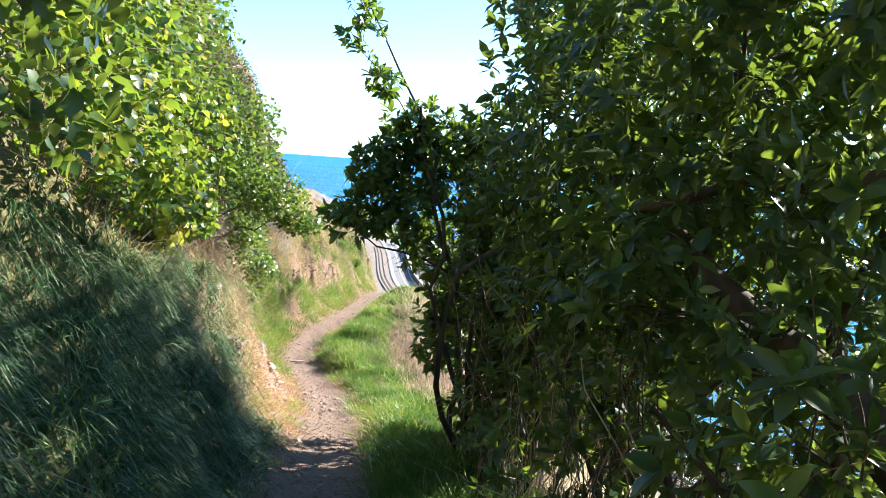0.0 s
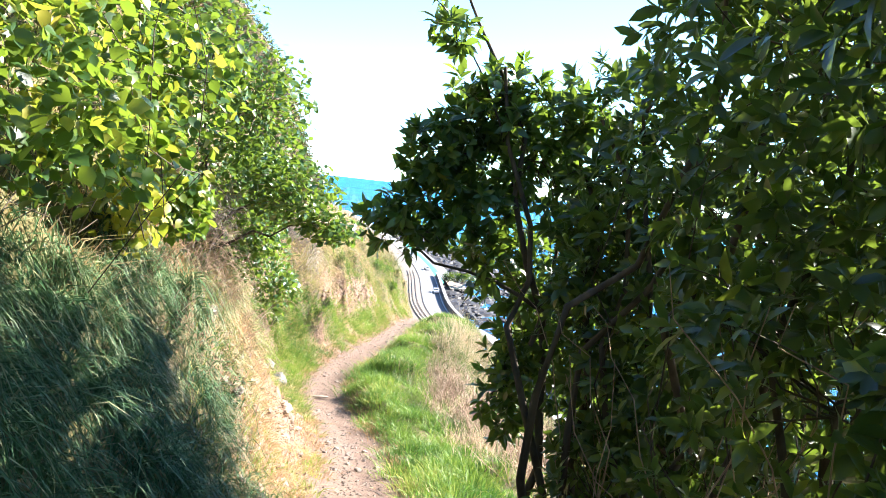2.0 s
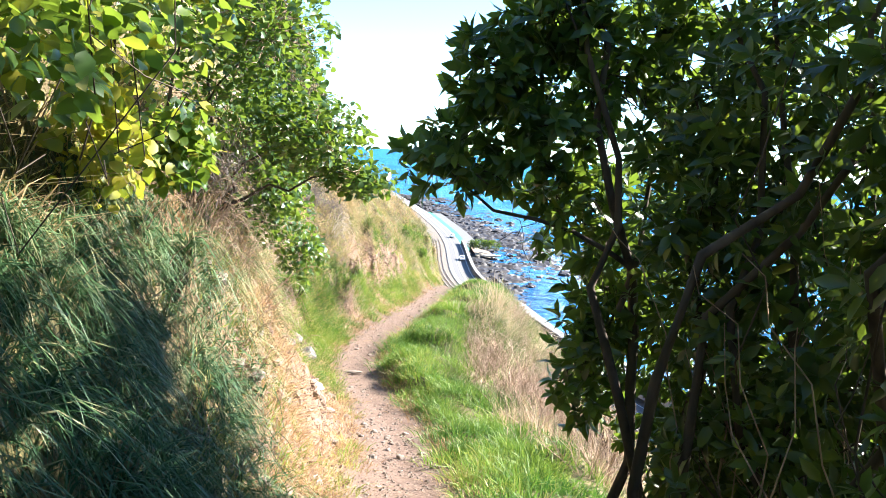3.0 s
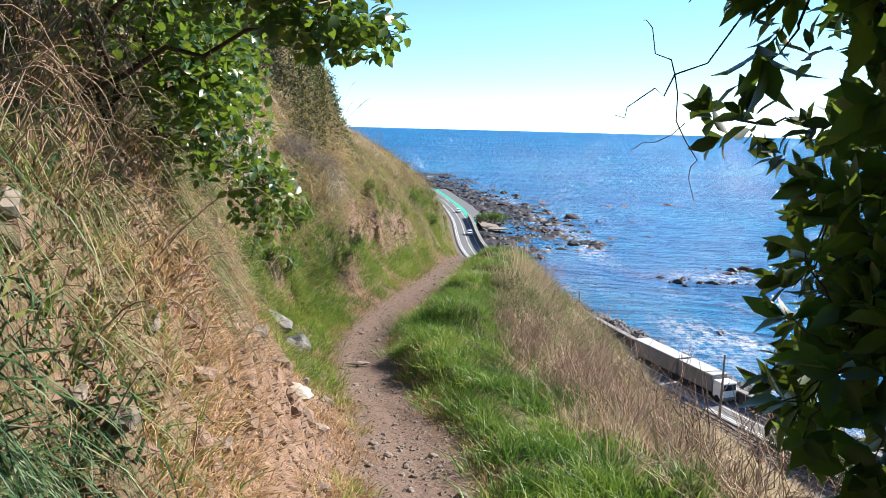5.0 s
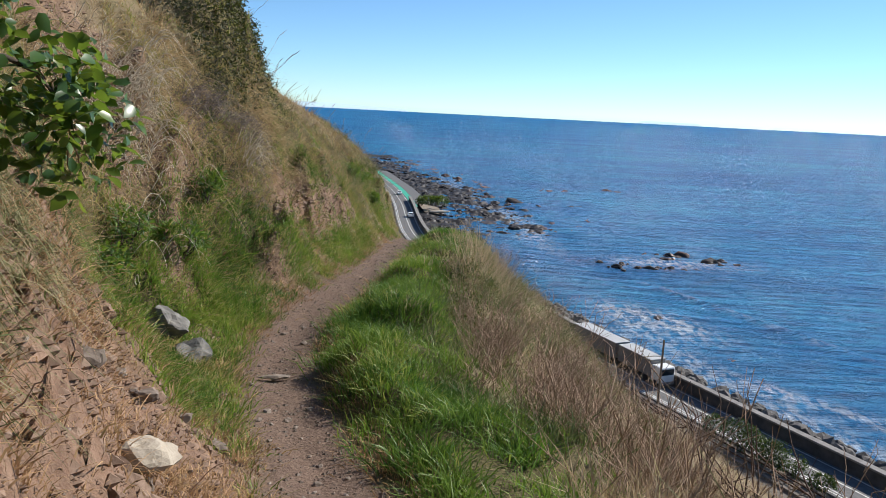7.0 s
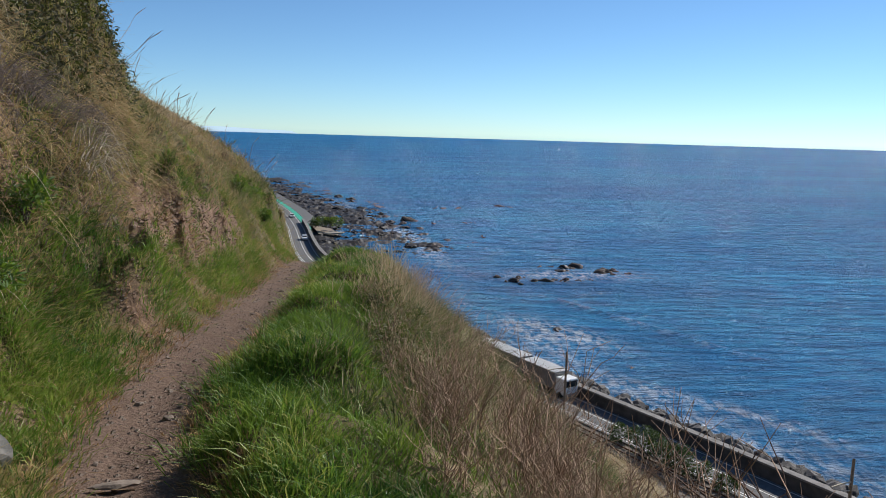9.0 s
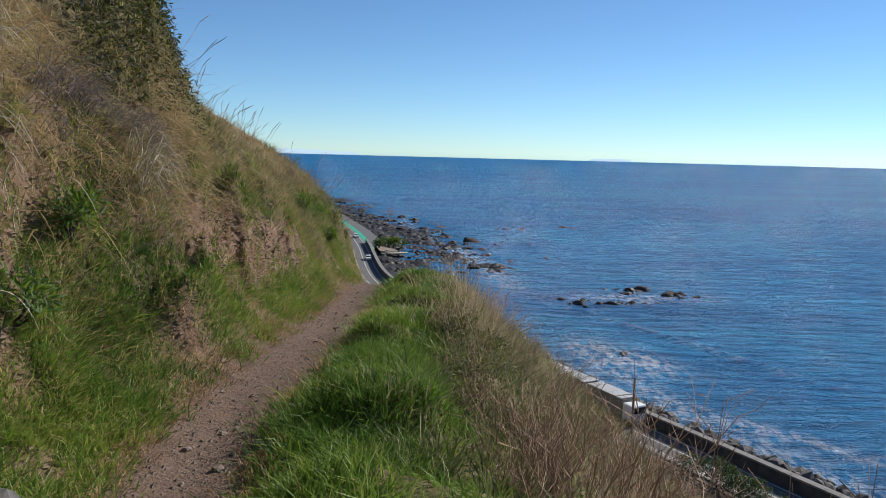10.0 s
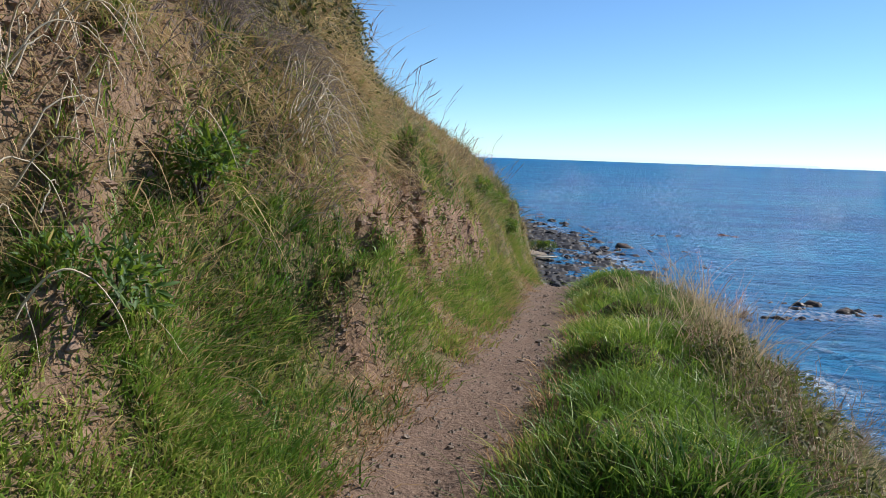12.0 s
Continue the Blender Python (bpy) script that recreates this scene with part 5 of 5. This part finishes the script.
for k in range(34):
    bx, by = .35 + 1.2 * rng.random(), 1.6 + 5.4 * rng.random()
    stems.append(bent((bx, by, gz(bx, by) - .05), (bx + .25 * rng.normal(), by + .3 * rng.normal(), .4 + 1.2 * rng.random()), .006, .003, .3, 10))
part("stem", tube_mesh("stem", stems, M_BARK, 5), right_tree, "thin brown stems")
pale_stems = []
for k in range(90):
    bx, by = .3 + 1.3 * rng.random(), 1.8 + 5.4 * rng.random()
    pale_stems.append(bent((bx, by, gz(bx, by) - .05), (bx + .3 * rng.normal() - .1, by + .4 * rng.normal(), -.1 + 1.3 * rng.random()), .005, .002, .35, 10))
part("stem", tube_mesh("stem", pale_stems, M_TWIG, 4), right_tree, "thin pale dry stems")
part("twig", twigs_through(R_ROWS + EDGE_ROWS, P, 900, M_BARK), right_tree, kind="stuff")

# overhanging boughs of the same hedge, leaf colour lightened for sun coming through
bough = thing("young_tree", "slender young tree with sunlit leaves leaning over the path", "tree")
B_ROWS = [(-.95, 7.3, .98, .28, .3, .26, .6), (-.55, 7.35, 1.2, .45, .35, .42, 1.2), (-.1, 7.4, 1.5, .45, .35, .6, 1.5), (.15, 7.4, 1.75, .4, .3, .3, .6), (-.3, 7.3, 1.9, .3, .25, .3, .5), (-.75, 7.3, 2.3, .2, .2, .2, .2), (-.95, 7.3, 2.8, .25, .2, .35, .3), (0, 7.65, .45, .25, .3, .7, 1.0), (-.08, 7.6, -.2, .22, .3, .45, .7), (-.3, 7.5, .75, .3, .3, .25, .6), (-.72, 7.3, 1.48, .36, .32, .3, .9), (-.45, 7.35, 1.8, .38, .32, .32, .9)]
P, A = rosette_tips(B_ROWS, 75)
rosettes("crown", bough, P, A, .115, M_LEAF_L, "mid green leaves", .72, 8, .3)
part("trunk", tube_mesh("trunk", [bent((.15, 7.1, gz(.15, 7.1) - .1), (.1, 7.35, .5), .035, .028, .25, 6), bent((.1, 7.35, .45), (-.95, 7.3, 3.1), .026, .005, .2, 8), bent((.1, 7.35, .45), (-1.0, 7.3, 1.0), .018, .004, .3, 8), bent((.05, 7.3, .2), (.3, 7.5, 1.7), .02, .006, .3, 7), bent((-.2, 7.3, 1.3), (-1.1, 7.3, 2.8), .008, .003, .3, 6)], M_BARK, 6), bough, "thin brown stems")
part("twig", twigs_through(B_ROWS, P, 260, M_BARK), bough, kind="stuff")

over = thing("overhanging_branch", "dark leafy branch hanging over the path", "branch")
P = ellipsoids([(.35, 2.6, 2.55, .45, .4, .25, 1), (-.05, 2.7, 2.42, .35, .3, .16, .6)], 160)
crown_leaves("leaves", over, P, .10, M_LEAF_R, .8, "dark hanging leaves", 1.15)
part("stem", tube_mesh("stem", [bent((1.5, 2.4, 2.9), (-.3, 2.7, 2.45), .02, .004, .25, 8)], M_BARK, 5), over)

# the uphill side: bush and vine
left_tree = thing("bank_bush", "green broadleaf bush rooted in the bank and leaning over the path", "bush")
L_ROWS = [(-2.75, 7.6, 2.3, .6, .9, .8, 1.5), (-2.35, 8.3, 1.7, .5, .6, .6, 1.2), (-2.05, 8.6, 1.05, .45, .45, .32, .9), (-1.72, 8.72, .75, .3, .3, .16, .35), (-2.9, 8.9, 1.3, .5, .7, .8, 1.0), (-2.6, 6.7, 3.0, .6, .8, .7, 1.0), (-3.2, 8.4, 3.0, .7, 1.0, .7, 1.0), (-2.65, 9.9, .35, .32, .45, .38, .45), (-2.9, 10.2, .9, .4, .5, .5, .5), (-2.55, 10.5, -.1, .25, .3, .3, .3), (-2.75, 9.6, 1.05, .4, .5, .5, .9), (-2.5, 9.3, .6, .25, .4, .3, .5), (-2.95, 10.6, 1.1, .4, .6, .45, .7), (-3.05, 11.2, .7, .3, .4, .35, .4)]
P = ellipsoids(L_ROWS, 1700)
crown_leaves("crown", left_tree, P, .064, M_LEAF_L, .25, "glossy green leaves")
lines = []
for tx, ty, tz in [(r[0], r[1], r[2]) for r in L_ROWS]:
    lines.append(bent((-3.15 + .15 * rng.normal(), min(max(ty, 8.0), 10.0) + .3 * rng.normal(), .3), (tx, ty, tz), .016, .005, .4, 8))
part("trunk", tube_mesh("trunk", lines, M_BARK, 6), left_tree, "tangled brown stems")
part("twig", twigs_through(L_ROWS, P, 500, M_TWIG), left_tree, kind="stuff")

vine = thing("climbing_vine", "large-leaved yellow green vine covering the bank", "vine")
V_ROWS = [(-2.15, 4.3, 2.2, .45, .9, 1.0, 1.3), (-2.35, 5.4, 2.2, .45, .8, 1.0, 1.2), (-2.0, 3.2, 2.6, .45, .8, .9, 1.0), (-2.2, 6.2, 1.7, .4, .5, .5, .6), (-2.0, 4.9, 1.35, .3, .7, .35, .6), (-2.4, 7.0, .95, .22, .25, .28, .35), (-1.75, 2.0, 3.0, .5, .8, .6, .6)]
# Vine leaves given the darker tree leaf colour to stand in for shade.
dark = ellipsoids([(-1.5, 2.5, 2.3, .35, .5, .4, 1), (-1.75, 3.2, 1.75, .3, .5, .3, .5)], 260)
crown_leaves("leaves", vine, dark, .11, M_LEAF_R, .9, "broad vine leaves coloured darker for shade", 1.2)
# Yellow leaves, with the sunlight on them also put into the tint.
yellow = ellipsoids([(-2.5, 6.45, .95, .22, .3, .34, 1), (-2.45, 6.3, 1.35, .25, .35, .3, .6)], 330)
crown_leaves("leaves", vine, yellow, .078, M_YELLOW, .8, "broad yellow leaves with sunlight put into their tint", 1.35, outward=np.array((.5, -.5, 0)))
P = ellipsoids(V_ROWS, 1150)
crown_leaves("leaves", vine, P, .074, M_VINE, .7, "broad green and yellow leaves", 1.25, outward=np.array((.5, -.2, 0)))
lines = [bent((-2.3 + .1 * rng.normal(), 4 + 2.5 * rng.random(), .9), P[rng.integers(len(P))], .0032, .0014, .8, 9) for _ in range(16)]
part("stem", tube_mesh("stem", lines, M_BARK, 4), vine, "thin woody vine stems")

# dark leaves over the hump high on the bank, standing in for its shade
hump = thing("hill_shade_cover", "leaf cover coloured dark to stand in for shade on the steep upper hill", "scrub")
P, N, U = scatter(20000, lambda u, y, z, p, s: in_range(y, 19.6, 22.3, .35) * in_range(-u, 2.0, 5.0, .2))
P = P + N * (.01 + .14 * rng.random((len(P), 1)))
crown_leaves("foliage", hump, P, .066, M_HILL_SHADE, .1, "small leaves coloured dark for shade", .6)
part("stem", tube_mesh("stem", [bent(q - (.05, 0, .35), q, .004, .0015, .3, 4) for q in P[:500]], M_TWIG, 3), hump, kind="stuff")
